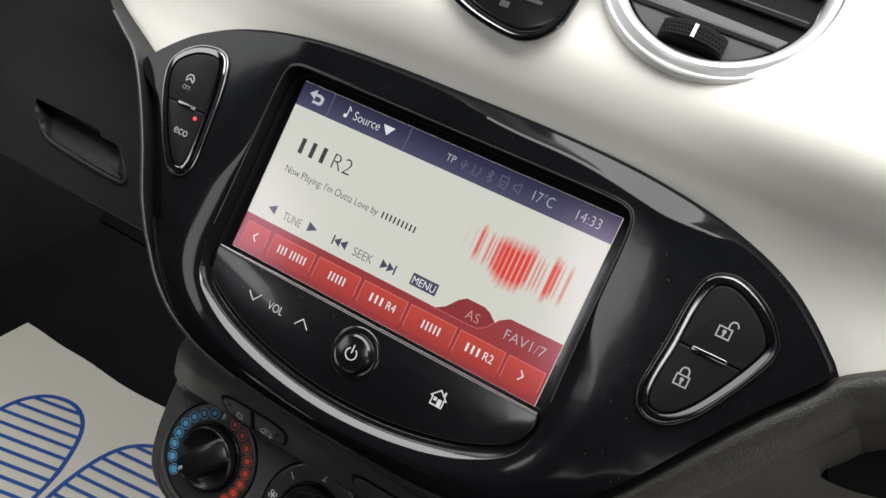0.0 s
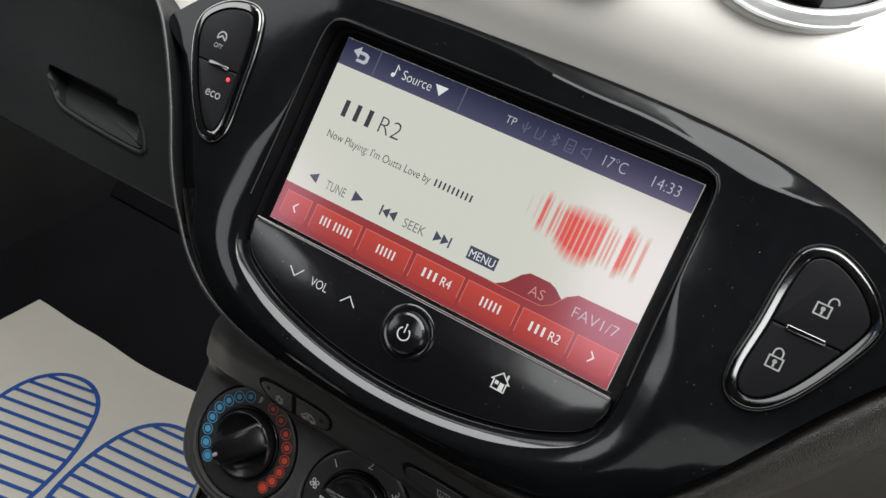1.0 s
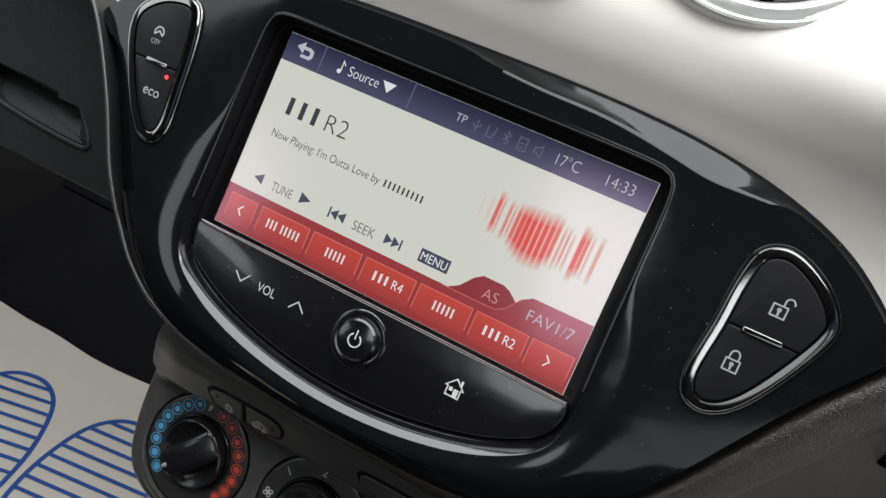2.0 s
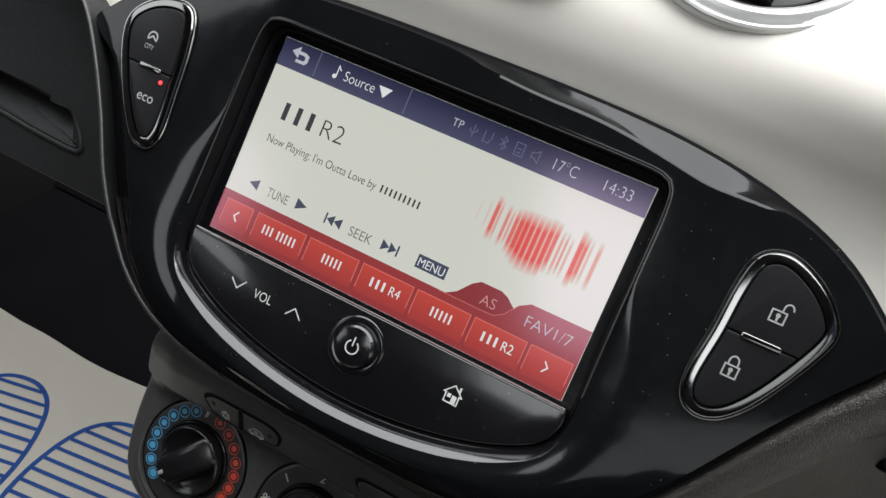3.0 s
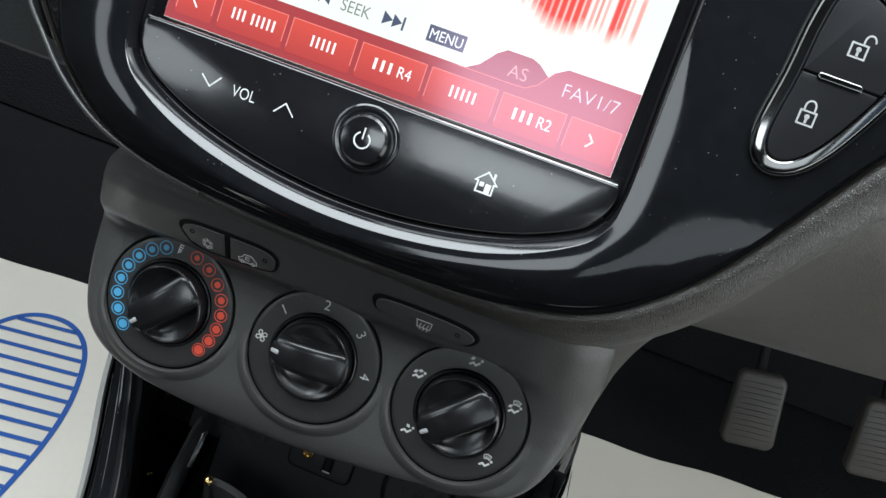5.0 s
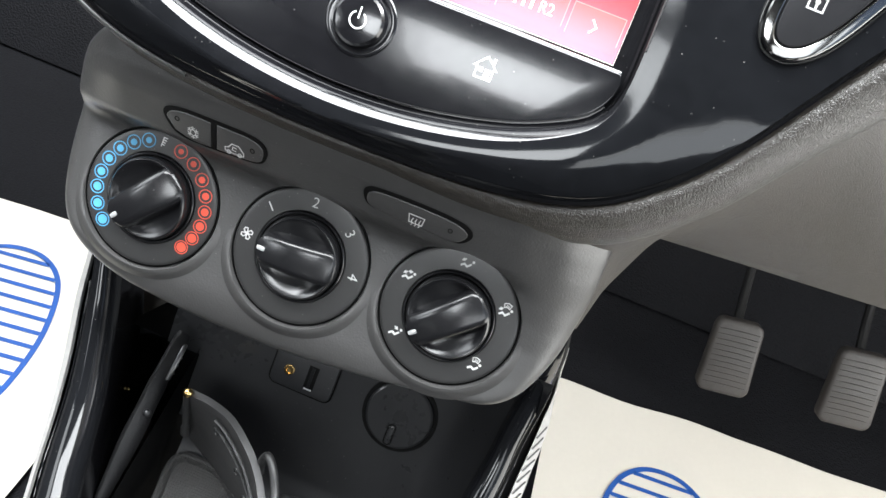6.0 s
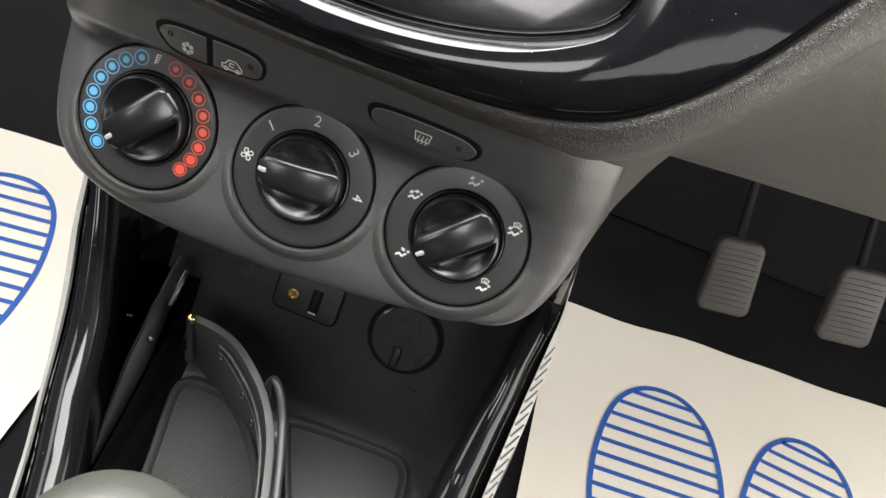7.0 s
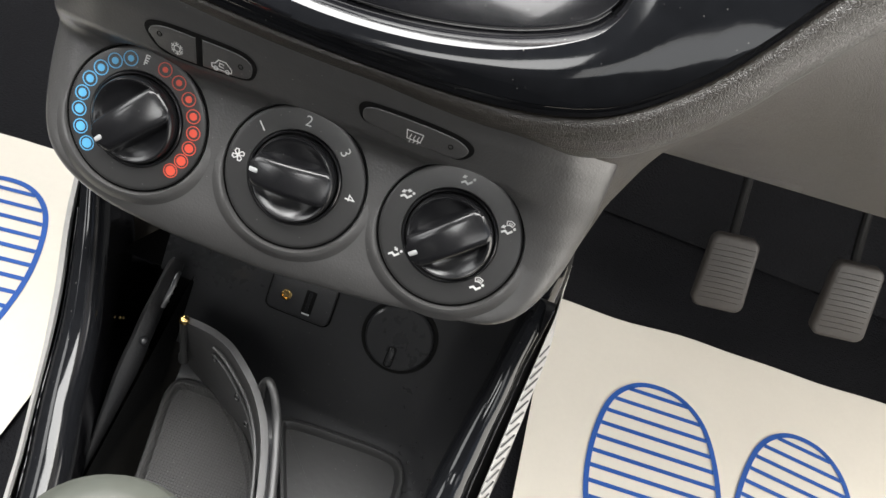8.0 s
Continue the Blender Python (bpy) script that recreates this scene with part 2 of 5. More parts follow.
def area(poly):
    return 0.5 * sum(a[0] * b[1] - b[0] * a[1] for a, b in zip(poly, poly[1:] + poly[:1]))


def inset(poly, r):
    """The closed outline moved inwards by r (outwards: minus)."""
    sign = 1 if area(poly) > 0 else -1
    n, out = len(poly), []
    for i in range(n):
        a, b, c = np.array(poly[i - 1]), np.array(poly[i]), np.array(poly[(i + 1) % n])
        e1, e2 = b - a, c - b
        e1, e2 = e1 / (np.linalg.norm(e1) + 1e-9), e2 / (np.linalg.norm(e2) + 1e-9)
        n1, n2 = np.array([-e1[1], e1[0]]), np.array([-e2[1], e2[0]])
        mid = n1 + n2
        mid = mid / (np.linalg.norm(mid) + 1e-9)
        out.append(tuple(b + sign * (r(b[0], b[1]) if callable(r) else r) * mid / max(0.45, mid @ n1)))
    return out


def inside(poly, x, y):
    """Whether a place lies in an outline."""
    hit = False
    for (a, b), (c, d) in zip(poly, poly[1:] + poly[:1]):
        if (b > y) != (d > y) and x < a + (c - a) * (y - b) / (d - b):
            hit = not hit
    return hit


def resample(poly, n):
    """n even steps round a closed outline, from its first point."""
    p = np.array(poly + poly[:1])
    s = np.r_[0, np.cumsum(np.hypot(*np.diff(p, axis=0).T))]
    at = np.linspace(0, s[-1], n, endpoint=False)
    return list(zip(np.interp(at, s, p[:, 0]).tolist(), np.interp(at, s, p[:, 1]).tolist()))


def loft(bm, loops, close=True, cap0=False, cap1=False):
    """Quads between loops of (x, y, z) in millimetres."""
    rows = [[bm.verts.new([c * MM for c in p]) for p in loop] for loop in loops]
    for a, b in zip(rows, rows[1:]):
        n = len(a)
        for i in range(n if close else n - 1):
            j = (i + 1) % n
            bm.faces.new((a[i], a[j], b[j], b[i]))
    if cap0:
        bm.faces.new(rows[0])
    if cap1:
        bm.faces.new(rows[-1])
    return bm


def slab(poly, front, back, r=0.6, steps=3, bm=None):
    """A plate in the u-v plane with a rounded front edge."""
    bm = bm or bmesh.new()
    loops = [[(u, back, v) for u, v in poly]]
    for k in range(steps + 1):
        a = math.pi / 2 * k / steps
        loops.append([(u, front + r - r * math.sin(a), v) for u, v in inset(poly, r * (1 - math.cos(a)))])
    return loft(bm, loops, cap0=True, cap1=True)


def sweep(path, radius, closed=True, sides=8, bm=None, flat=1.0, up=(0, -1, 0)):
    """A bar of round or flattened section along a path; millimetres."""
    bm = bm or bmesh.new()
    p, n, loops = [Vector(q) for q in path], len(path), []
    for i in range(n):
        a = p[i - 1] if closed or i else p[i]
        b = p[(i + 1) % n] if closed or i < n - 1 else p[i]
        t = (b - a).normalized()
        w = Vector(up)
        side = t.cross(w).normalized()
        w = side.cross(t).normalized()
        r = radius[i] if isinstance(radius, (list, tuple)) else radius
        loops.append([tuple(p[i] + side * math.cos(k * math.tau / sides) * r + w * math.sin(k * math.tau / sides) * r * flat) for k in range(sides)])
    if closed:
        loops.append(loops[0])
    return loft(bm, loops, cap0=not closed, cap1=not closed)


def lathe(profile, centre, n=48, bm=None, axis="d"):
    """A turned body: profile of (radius, depth) about the d axis at centre (u, v)."""
    bm = bm or bmesh.new()
    loops = []
    for r, d in profile:
        if axis == "d":
            loops.append([(centre[0] + r * math.cos(k * math.tau / n), d, centre[1] + r * math.sin(k * math.tau / n)) for k in range(n)])
        else:
            loops.append([(centre[0] + r * math.cos(k * math.tau / n), centre[1] + r * math.sin(k * math.tau / n), d) for k in range(n)])
    return loft(bm, loops, cap0=profile[0][0] > 0, cap1=profile[-1][0] > 0)


def circle(u, v, r, n=24, a0=0.0):
    return [(u + r * math.cos(a0 + k * math.tau / n), v + r * math.sin(a0 + k * math.tau / n)) for k in range(n)]


def ribbons(lines, width, d, bm=None, thick=0.12):
    """Printed strokes: each line a flat ribbon in the u-v plane. A line whose ends meet is closed."""
    bm = bm or bmesh.new()
    for line in lines:
        closed = line[0] == line[-1] and len(line) > 3
        pts = line[:-1] if closed else line
        n, left, right = len(pts), [], []
        for i in range(n):
            a = np.array(pts[i - 1] if closed or i else pts[i], float)
            b = np.array(pts[(i + 1) % n] if closed or i < n - 1 else pts[i], float)
            q = np.array(pts[i], float)
            if closed or 0 < i < n - 1:
                e1, e2 = (q - a) / (np.linalg.norm(q - a) + 1e-9), (b - q) / (np.linalg.norm(b - q) + 1e-9)
                t = e1 + e2
                t = t / (np.linalg.norm(t) + 1e-9)
                k = min(2.0, 1 / max(0.3, float(t @ e1)))
            else:
                t, k = (b - a) / (np.linalg.norm(b - a) + 1e-9), 1.0
            s = np.array([-t[1], t[0]]) * width / 2 * k
            left.append(q + s)
            right.append(q - s)
        top = [[(*x, d) for x in side] for side in (left, right)]
        loops = [[(x[0], d, x[1]) for x in left], [(x[0], d, x[1]) for x in right],
                 [(x[0], d + thick, x[1]) for x in right], [(x[0], d + thick, x[1]) for x in left]]
        loops.append(loops[0])
        cols = [list(c) for c in zip(*loops)]
        if closed:
            cols.append(cols[0])
        loft(bm, cols, close=False)
    return bm


def patches(polys, d, thick=0.12, bm=None):
    """Printed filled shapes: thin plates in the u-v plane."""
    bm = bm or bmesh.new()
    for poly in polys:
        loft(bm, [[(u, d + thick, v) for u, v in poly], [(u, d, v) for u, v in poly]], cap0=True, cap1=True)
    return bm


def rect(u0, v0, u1, v1):
    return [(u0, v0), (u1, v0), (u1, v1), (u0, v1)]


def round_rect(u0, v0, u1, v1, r, n=5):
    out = []
    for cx, cy, a in ((u1 - r, v1 - r, 0), (u0 + r, v1 - r, 90), (u0 + r, v0 + r, 180), (u1 - r, v0 + r, 270)):
        out += [(cx + r * math.cos(radians(a + 90 * k / n)), cy + r * math.sin(radians(a + 90 * k / n))) for k in range(n + 1)]
    return out


def lettering(name, body, u, v, cap, d, material, parent, width=None, align="LEFT", label="", turn=0.0, slim=0.0):
    """Words in the built-in font: cap is the capitals' height, width the whole line's, in millimetres; (u, v) its foot."""
    cu = bpy.data.curves.new("words", "FONT")
    cu.body, cu.size, cu.extrude, cu.offset = body, 1.0, 0.0, -slim
    tmp = bpy.data.objects.new("words", cu)
    me = bpy.data.meshes.new_from_object(tmp)
    bpy.data.objects.remove(tmp)
    co = np.zeros(len(me.vertices) * 3)
    me.vertices.foreach_get("co", co)
    co = co.reshape(-1, 3)
    low, high = co.min(0), co.max(0)
    sy = cap / 0.69
    sx = width / (high[0] - low[0]) if width else sy
    x = (co[:, 0] - low[0]) * sx
    x -= {"LEFT": 0, "CENTER": 0.5, "RIGHT": 1.0}[align] * (high[0] - low[0]) * sx
    y = co[:, 1] * sy
    c, s = math.cos(radians(turn)), math.sin(radians(turn))
    out = np.stack([u + c * x - s * y, np.full(len(x), d), v + s * x + c * y], 1) * MM
    me.vertices.foreach_set("co", out.ravel())
    me.update()
    me.name = name
    me.materials.append(material)
    ob = new(name, me)
    ob.parent = parent
    return tagged(ob, label)


def word_bars(name, u0, u1, v, cap, d, material, parent, counts, label=""):
    """A word that stays unlettered: plain bars, one a letter, in groups."""
    total = sum(counts) + 0.7 * (len(counts) - 1)
    step, x = (u1 - u0) / total, u0
    for n in counts:
        for _ in range(n):
            part(name, patches([rect(x + 0.30 * step, v, x + 0.66 * step, v + cap)], d), material, parent, label)
            x += step
        x += 0.7 * step


def sheet(bm, rows, thick=None):
    """A surface through rows of points (millimetres)."""
    return loft(bm, rows, close=False)


def thicken(bm, t):
    """Gives a sheet a body t millimetres thick."""
    bmesh.ops.recalc_face_normals(bm, faces=bm.faces)
    bmesh.ops.solidify(bm, geom=bm.faces[:], thickness=t * MM)
    return bm


def box(bm, x0, y0, z0, x1, y1, z1, r=0.0):
    """A block in metres, its edges rounded by r."""
    got = bmesh.ops.create_cube(bm, size=1.0, matrix=Matrix.LocRotScale(((x0 + x1) / 2, (y0 + y1) / 2, (z0 + z1) / 2), None, (x1 - x0, y1 - y0, z1 - z0)))
    if r:
        es = {e for vv in got["verts"] for e in vv.link_edges}
        bmesh.ops.bevel(bm, geom=list(es), offset=r, segments=2, affect="EDGES", profile=0.6)
    return bm


# ---- cabin shell: floor, toe board, unseen sides and roof, closed but for windows and added openings ----
def shell():
    bm = bmesh.new()
    box(bm, -0.74, -1.75, -0.05, 0.74, 0.52, -0.004)
    tagged(part("floor", bm, CARPET, None), "black carpeted floor of the cabin", "floor", kind="structure")
    bm = bmesh.new()
    box(bm, -0.74, 0.0, -0.03, 0.74, 0.75, 0.0)
    toe = part("toe_board", bm, CARPET, None)
    toe.matrix_world = pose(0, 0.46, 0.0, 48, 0, 0)
    tagged(toe, "black carpeted toe board that slopes up in front of the pedals", "wall", kind="structure")
    bm = bmesh.new()
    box(bm, -0.78, -1.75, -0.05, -0.74, 1.05, 0.72)
    box(bm, -0.78, -1.75, 1.15, -0.74, 1.05, 1.24)
    box(bm, -0.78, -1.75, 0.72, -0.74, -1.10, 1.15)
    box(bm, -0.78, -0.70, 0.72, -0.74, -0.52, 1.15)
    box(bm, -0.78, 0.45, 0.72, -0.74, 1.05, 1.15)
    tagged(part("wall_passenger", bm, CABIN, None), "dark trimmed cabin side with window openings", "wall", kind="structure")
    bm = bmesh.new()
    box(bm, 0.74, -1.75, -0.05, 0.78, 1.05, 0.08)
    box(bm, 0.74, -1.75, 1.15, 0.78, 1.05, 1.24)
    box(bm, 0.74, -1.75, 0.08, 0.78, -0.60, 0.72)
    box(bm, 0.74, -1.75, 0.72, 0.78, -1.62, 1.15)
    box(bm, 0.74, -0.66, 0.72, 0.78, -0.60, 1.15)
    box(bm, 0.74, 0.35, 0.08, 0.78, 1.05, 1.15)
    tagged(part("wall_driver", bm, CABIN, None), "dark trimmed cabin side with an open doorway", "wall", kind="structure")
    bm = bmesh.new()
    box(bm, -0.78, -1.79, -0.05, 0.78, -1.75, 1.24)
    tagged(part("wall_rear", bm, CABIN, None), "dark trimmed closed rear of the cabin", "wall", kind="structure")
    bm = bmesh.new()
    # the gap in the middle is added to let the overhead lamp through
    box(bm, -0.78, -1.79, 1.24, -0.20, -0.27, 1.28)
    box(bm, 0.16, -1.79, 1.24, 0.78, -0.27, 1.28)
    box(bm, -0.20, -0.88, 1.24, 0.16, -0.27, 1.28)
    box(bm, -0.20, -1.79, 1.24, 0.16, -1.52, 1.28)
    tagged(part("ceiling", bm, HEADLINER, None), "dark cloth headliner with an added opening for a lamp", "ceiling", kind="structure")
    bm = bmesh.new()
    box(bm, -0.78, 0.98, -0.05, 0.78, 1.05, 0.80)
    tagged(part("wall_front", bm, CABIN, None), "dark bulkhead behind the dashboard", "wall", kind="structure")


shell()


# ---- dashboard ----
dashboard = thing("dashboard", "two-tone dashboard, cream painted above and charcoal grained vinyl below", "dashboard")


def cream_profile(u):
    """Depth and height of the cream face at a place across: from behind the fascia, out over the brow and back to the windscreen."""
    w = min(1.0, (abs(u) / 400.0) ** 2)
    # past u 140 the unseen face swells out to block side light
    s = min(1.0, max(0.0, (u - 140) / 240.0))
    back = 60 * w if u < 0 else -165 * s * s * (3 - 2 * s)
    ease = lambda x: (lambda f: f * f * (3 - 2 * f))(min(1.0, max(0.0, x)))
    # the brow tucks under towards the driver, and lies flatter towards the passenger
    tuck, lean = 0.92 * ease((u - 70) / 80.0), ease((-40 - u) / 130.0)
    face = (16, 14, 10, 5, -3, -10.5, -15, -17, -17, -15.5, -14, -11.5, -8.5, -4)
    full = (30, 24, 19.5, 15, 7, -4, -13, -17, -17.5, -16, -14, -11.5, -8.5, -4)
    flat = (20, 15, 11, 8, 4.5, 1, -2, -4.5, -7, -9, -9, -8, -6, -3)
    high = (-60, -5, 34, 50, 62, 72, 81, 89, 98, 110, 120, 132, 145, 160)
    low = [(a + (b - a) * tuck + (c - a) * lean + back, v) for a, b, c, v in zip(face, full, flat, high)]
    return low + [(6 + back, 180), (34 + back, 204), (80 + back, 232), (200 + back, 300), (420 + back, 430), (640 + back, 570)]


def cream_left(v):
    """Where the cream face ends beside the passenger panel."""
    return float(np.interp(v, (-60, 5, 21, 31, 38, 60, 100, 200), (-120, -150, -179, -196, -212, -238, -246, -250)))


def cream_low(u):
    """The cream face's lower edge: hidden behind the fascia, then along the grained lip."""
    return float(np.interp(u, (-260, -170, -140, 0, 140, 166, 181, 198, 222, 246, 720), (34, 16, 24, 40, 24, 15, 25.5, 38.5, 54, 68, 76)))


VENT = (73.0, 138.0)
VENT_TILT = 13.0
bm = bmesh.new()
cols = []
for u in np.linspace(-250, 702, 239):
    line = spline(cream_profile(u), 10, closed=False)
    cols.append([(max(float(u), cream_left(v)), d, max(v, cream_low(u))) for d, v in line])
grid = [[bm.verts.new([c * MM for c in p]) for p in col] for col in cols]
HOLE = 42.5
for a, b in zip(grid, grid[1:]):
    for i in range(len(a) - 1):
        four = (a[i], b[i], b[i + 1], a[i + 1])
        size = max((q.co - four[0].co).length for q in four)
        if size > 1e-6 and all(math.hypot(q.co.x / MM - VENT[0], q.co.z / MM - VENT[1]) > HOLE for q in four):
            bm.faces.new(four)
# the hole's ragged rim is drawn in to a true circle
for q in bm.verts:
    x, z = q.co.x / MM - VENT[0], q.co.z / MM - VENT[1]
    r = math.hypot(x, z)
    if HOLE < r < HOLE + 9 and any(e.is_boundary for e in q.link_edges):
        q.co.x, q.co.z = (VENT[0] + x * HOLE / r) * MM, (VENT[1] + z * HOLE / r) * MM
for q in [q for q in bm.verts if not q.link_faces]:
    bm.verts.remove(q)
bmesh.ops.remove_doubles(bm, verts=bm.verts, dist=2e-5)
bmesh.ops.dissolve_degenerate(bm, edges=bm.edges, dist=1e-5)
part("upper_panel", bm, CREAM, dashboard, "cream painted upper panel", 60)


# passenger side: dark panel that falls back from the fascia's edge
def passenger_panel():
    bm = bmesh.new()
    edge = [(-240, 28, 56), (-207, 12, 38.3), (-181, 1, 27.5), (-163.5, -6, 20), (-150.5, -8, 6), (-136.5, -8, -16), (-124, -8, -39), (-112, -6, -58)]
    near = [(-300, 95, 82), (-246, 100, 44), (-216, 104, 24), (-198, 108, 10), (-184, 112, -12), (-170, 114, -36), (-158, 116, -60), (-152, 118, -79)]
    mid = [(-430, 128, 100), (-420, 132, 50), (-412, 134, 26), (-406, 136, 8), (-402, 138, -16), (-400, 139, -42), (-398, 140, -68), (-396, 140, -84.5)]
    far = [(-700, 150, 120), (-690, 152, 60), (-685, 154, 30), (-680, 156, 8), (-675, 157, -20), (-672, 158, -46), (-670, 158, -74), (-668, 158, -88)]
    cols = [spline(c, 6, closed=False) for c in (edge, near, mid, far)]
    rows = [spline(r, 24, closed=False) for r in zip(*cols)]
    slot = resample(spline([(-362, -37.5), (-345, -37), (-320, -37.5), (-290, -38.5), (-276, -40), (-268, -47), (-259, -58), (-262, -60.5), (-280, -60.8), (-297, -60.4), (-318, -59.4), (-335, -57.5), (-346, -51)], 6), 90)
    grid = [[bm.verts.new([c * MM for c in p]) for p in r] for r in rows]
    for a, b in zip(grid, grid[1:]):
        for i in range(len(a) - 1):
            q = (a[i].co + b[i + 1].co) / 2 / MM
            if not inside(slot, q.x, q.z):
                bm.faces.new((a[i], a[i + 1], b[i + 1], b[i]))
    sheet(bm, [rows[-1], [(p[0], p[1] + 6, p[2] - 2) for p in rows[-1]], [(p[0], p[1] + 12, p[2] + 4) for p in rows[-1]]])
    back = rows[0]
    sheet(bm, [back, [(p[0] - 4, p[1] + 30, p[2] - 3) for p in back], [(p[0] - 8, p[1] + 110, p[2] + 20) for p in back]])
    part("passenger_panel", bm, GLOVE, dashboard, "black grained passenger panel", 50)
    # the glove box's pull: a scooped slot with a soft lip
    line = np.array(rows[len(rows) * 5 // 7])
    deep = lambda a: float(np.interp(a, line[::-1, 0], line[::-1, 1]))
    shape = lambda p, k: [(a, deep(a) + k, b) for a, b in p]
    bm = bmesh.new()
    scoop = lambda k: [(a, deep(a) + k * (0.06 + 0.94 * min(1.0, max(0.0, (b + 60) / 22.0))), b) for a, b in inset(slot, 0.6 + k * 0.10)]
    loft(bm, [shape(inset(slot, -3.0), 0.8), shape(inset(slot, -1.8), 0.1), shape(inset(slot, -0.4), 0.5), shape(inset(slot, 0.8), 1.8), scoop(5), scoop(9), scoop(14), scoop(18)], cap1=True)
    part("glovebox_pull", bm, GLOVE, dashboard, "scooped pull of the glove box", 50)
    bead = [(p[0] - 0.6, p[1] - 0.4, p[2]) for p in cols[0][8:-2]] + spline([(-113, -6, -57), (-102, -5, -69.5), (-87, -4, -80), (-67, -3.5, -86.8), (-46, -3, -90)], 5, closed=False)
    part("panel_edge", sweep(bead, 0.9, closed=False, sides=10), SATIN_GREY, dashboard, "rounded edge of the passenger panel", 60)


passenger_panel()


# driver side: grained border under the fascia, turning down into the knee panel
FASCIA_HALF = [(0, 60.5), (40, 60.2), (70, 58.8), (98, 55.3), (120, 50), (138, 42.5), (151, 33.5), (160.5, 25), (166, 18.5),
               (160, 9), (150.5, -3), (140.5, -17), (131, -31.5), (121.5, -46), (112, -58.5), (101, -69.5), (88, -79), (71, -85.2), (50, -88.6), (25, -90.2), (0, -90.6)]
CENTRE = 2.0


def mirrored(half):
    return [(CENTRE + a, b) for a, b in half] + [(CENTRE - a, b) for a, b in half[-2:0:-1]]


fascia_line = spline(mirrored(FASCIA_HALF)[::-1], 6)


def border():
    """The grained lip that runs along the fascia's lower edge and up to its driver-side tip, then the knee panel."""
    rim = [(246, 72), (222, 57), (198, 41), (181, 28), (168, 18.5), (162, 9), (152.5, -3), (142.5, -17), (133, -31.5), (123.5, -46), (114, -58.5), (103, -69.5), (90, -79), (73, -85.2), (52, -88.6), (27, -90.2),
           (2, -90.6), (-23, -90.2), (-48, -88.6), (-69, -85.2), (-86, -79), (-99, -69.5), (-110, -58.5), (-119.5, -46)]
    rim = spline(rim, 5, closed=False)
    n = len(rim)
    sections = []
    for i, (u, v) in enumerate(rim):
        a, b = np.array(rim[max(0, i - 1)]), np.array(rim[min(n - 1, i + 1)])
        t = (b - a) / np.linalg.norm(b - a)
        out = np.array([t[1], -t[0]])
        if out @ (np.array([u, v]) - [2, 10]) < 0:
            out = -out
        k = min(1.0, max(0.0, (u - 20) / 70.0))
        side = 2.5 + 4.5 * min(1.0, max(0.0, (u + 105) / 40.0))
        wide = side + (15.0 - side + 3.0 * min(1.0, max(0.0, (v + 45) / 30.0))) * k
        wide *= 0.12 + 0.88 * min(1.0, (n - 1 - i) / 14.0)
        sec = []
        for f, d in ((-0.06, 3.0), (0.0, -1.0), (0.08, -2.6), (0.24, -2.6), (0.5, 0.6), (0.75, 5.2), (0.92, 10.0), (0.98, 13.0), (1.0, 16.0)):
            q = np.array([u, v]) + out * wide * f
            sec.append((q[0], d, q[1]))
        sections.append(sec)
    bm = bmesh.new()
    sheet(bm, sections)
    part("lower_border", bm, GRAINED, dashboard, "charcoal grained lip under the fascia", 60)
    lip = [s[-1] for s in sections if s[0][0] > 70]
    return lip


lip = border()


def knee_panel(lip):
    """The grey panel that falls back from the lip to the driver's footwell edge."""
    m = len(lip)
    stops = (0.0, 0.12, 0.3, 0.5, 0.7, 0.82, 0.9, 1.0)
    edge = np.array([(380, 150, 60), (310, 152, -30), (262, 148, -85), (222, 138, -87.3), (170, 132, -90.8), (129, 126, -93.6), (114, 105, -121), (108, 90, -139)], float)
    rows = []
    for i, a in enumerate(lip):
        a, f = np.array(a), i / (m - 1)
        b = np.array([np.interp(f, stops, edge[:, k]) for k in range(3)])
        swell = np.array([1.0, -2.0, 3.0]) * (1.0 if f < 0.8 else 0.0)
        rows.append([tuple(x) for x in spline([a, a * 0.9 + b * 0.1 + swell * 0.5, (a + b) / 2 + swell, b], 5, closed=False)])
    bm = bmesh.new()
    sheet(bm, rows)
    under = [r[-1] for r in rows]
    sheet(bm, [under, [(p[0], p[1] + 14, p[2] + 6) for p in under], [(p[0], p[1] + 150, p[2] + 60) for p in under]])
    part("knee_panel", bm, KNEE, dashboard, "warm grey knee panel above the driver's footwell", 50)


knee_panel(lip)

# steering column shroud, dark, beside the stack
bm = bmesh.new()
loops = []
for d, k in ((150, 1.0), (60, 1.0), (36, 1.0), (31, 0.985), (28.5, 0.95), (27.5, 0.6), (27.0, 0.3)):
    loops.append([(u, d, v) for u, v in [(255 + (u - 255) * k, 0 + (v - 0) * k) for u, v in spline([(176.6, -13.2), (180.2, -6.2), (186.7, 2), (191.5, 14), (202, 34), (250, 50), (320, 40), (330, -20), (300, -34), (250, -24), (203, -14.5), (189.4, -17.4), (179.7, -17.9)], 5)]])
loft(bm, loops, cap1=True)
shroud = thing("steering_column_shroud", "black plastic steering column shroud beside the dashboard", "steering column")
part("shroud", bm, CAVITY, shroud)


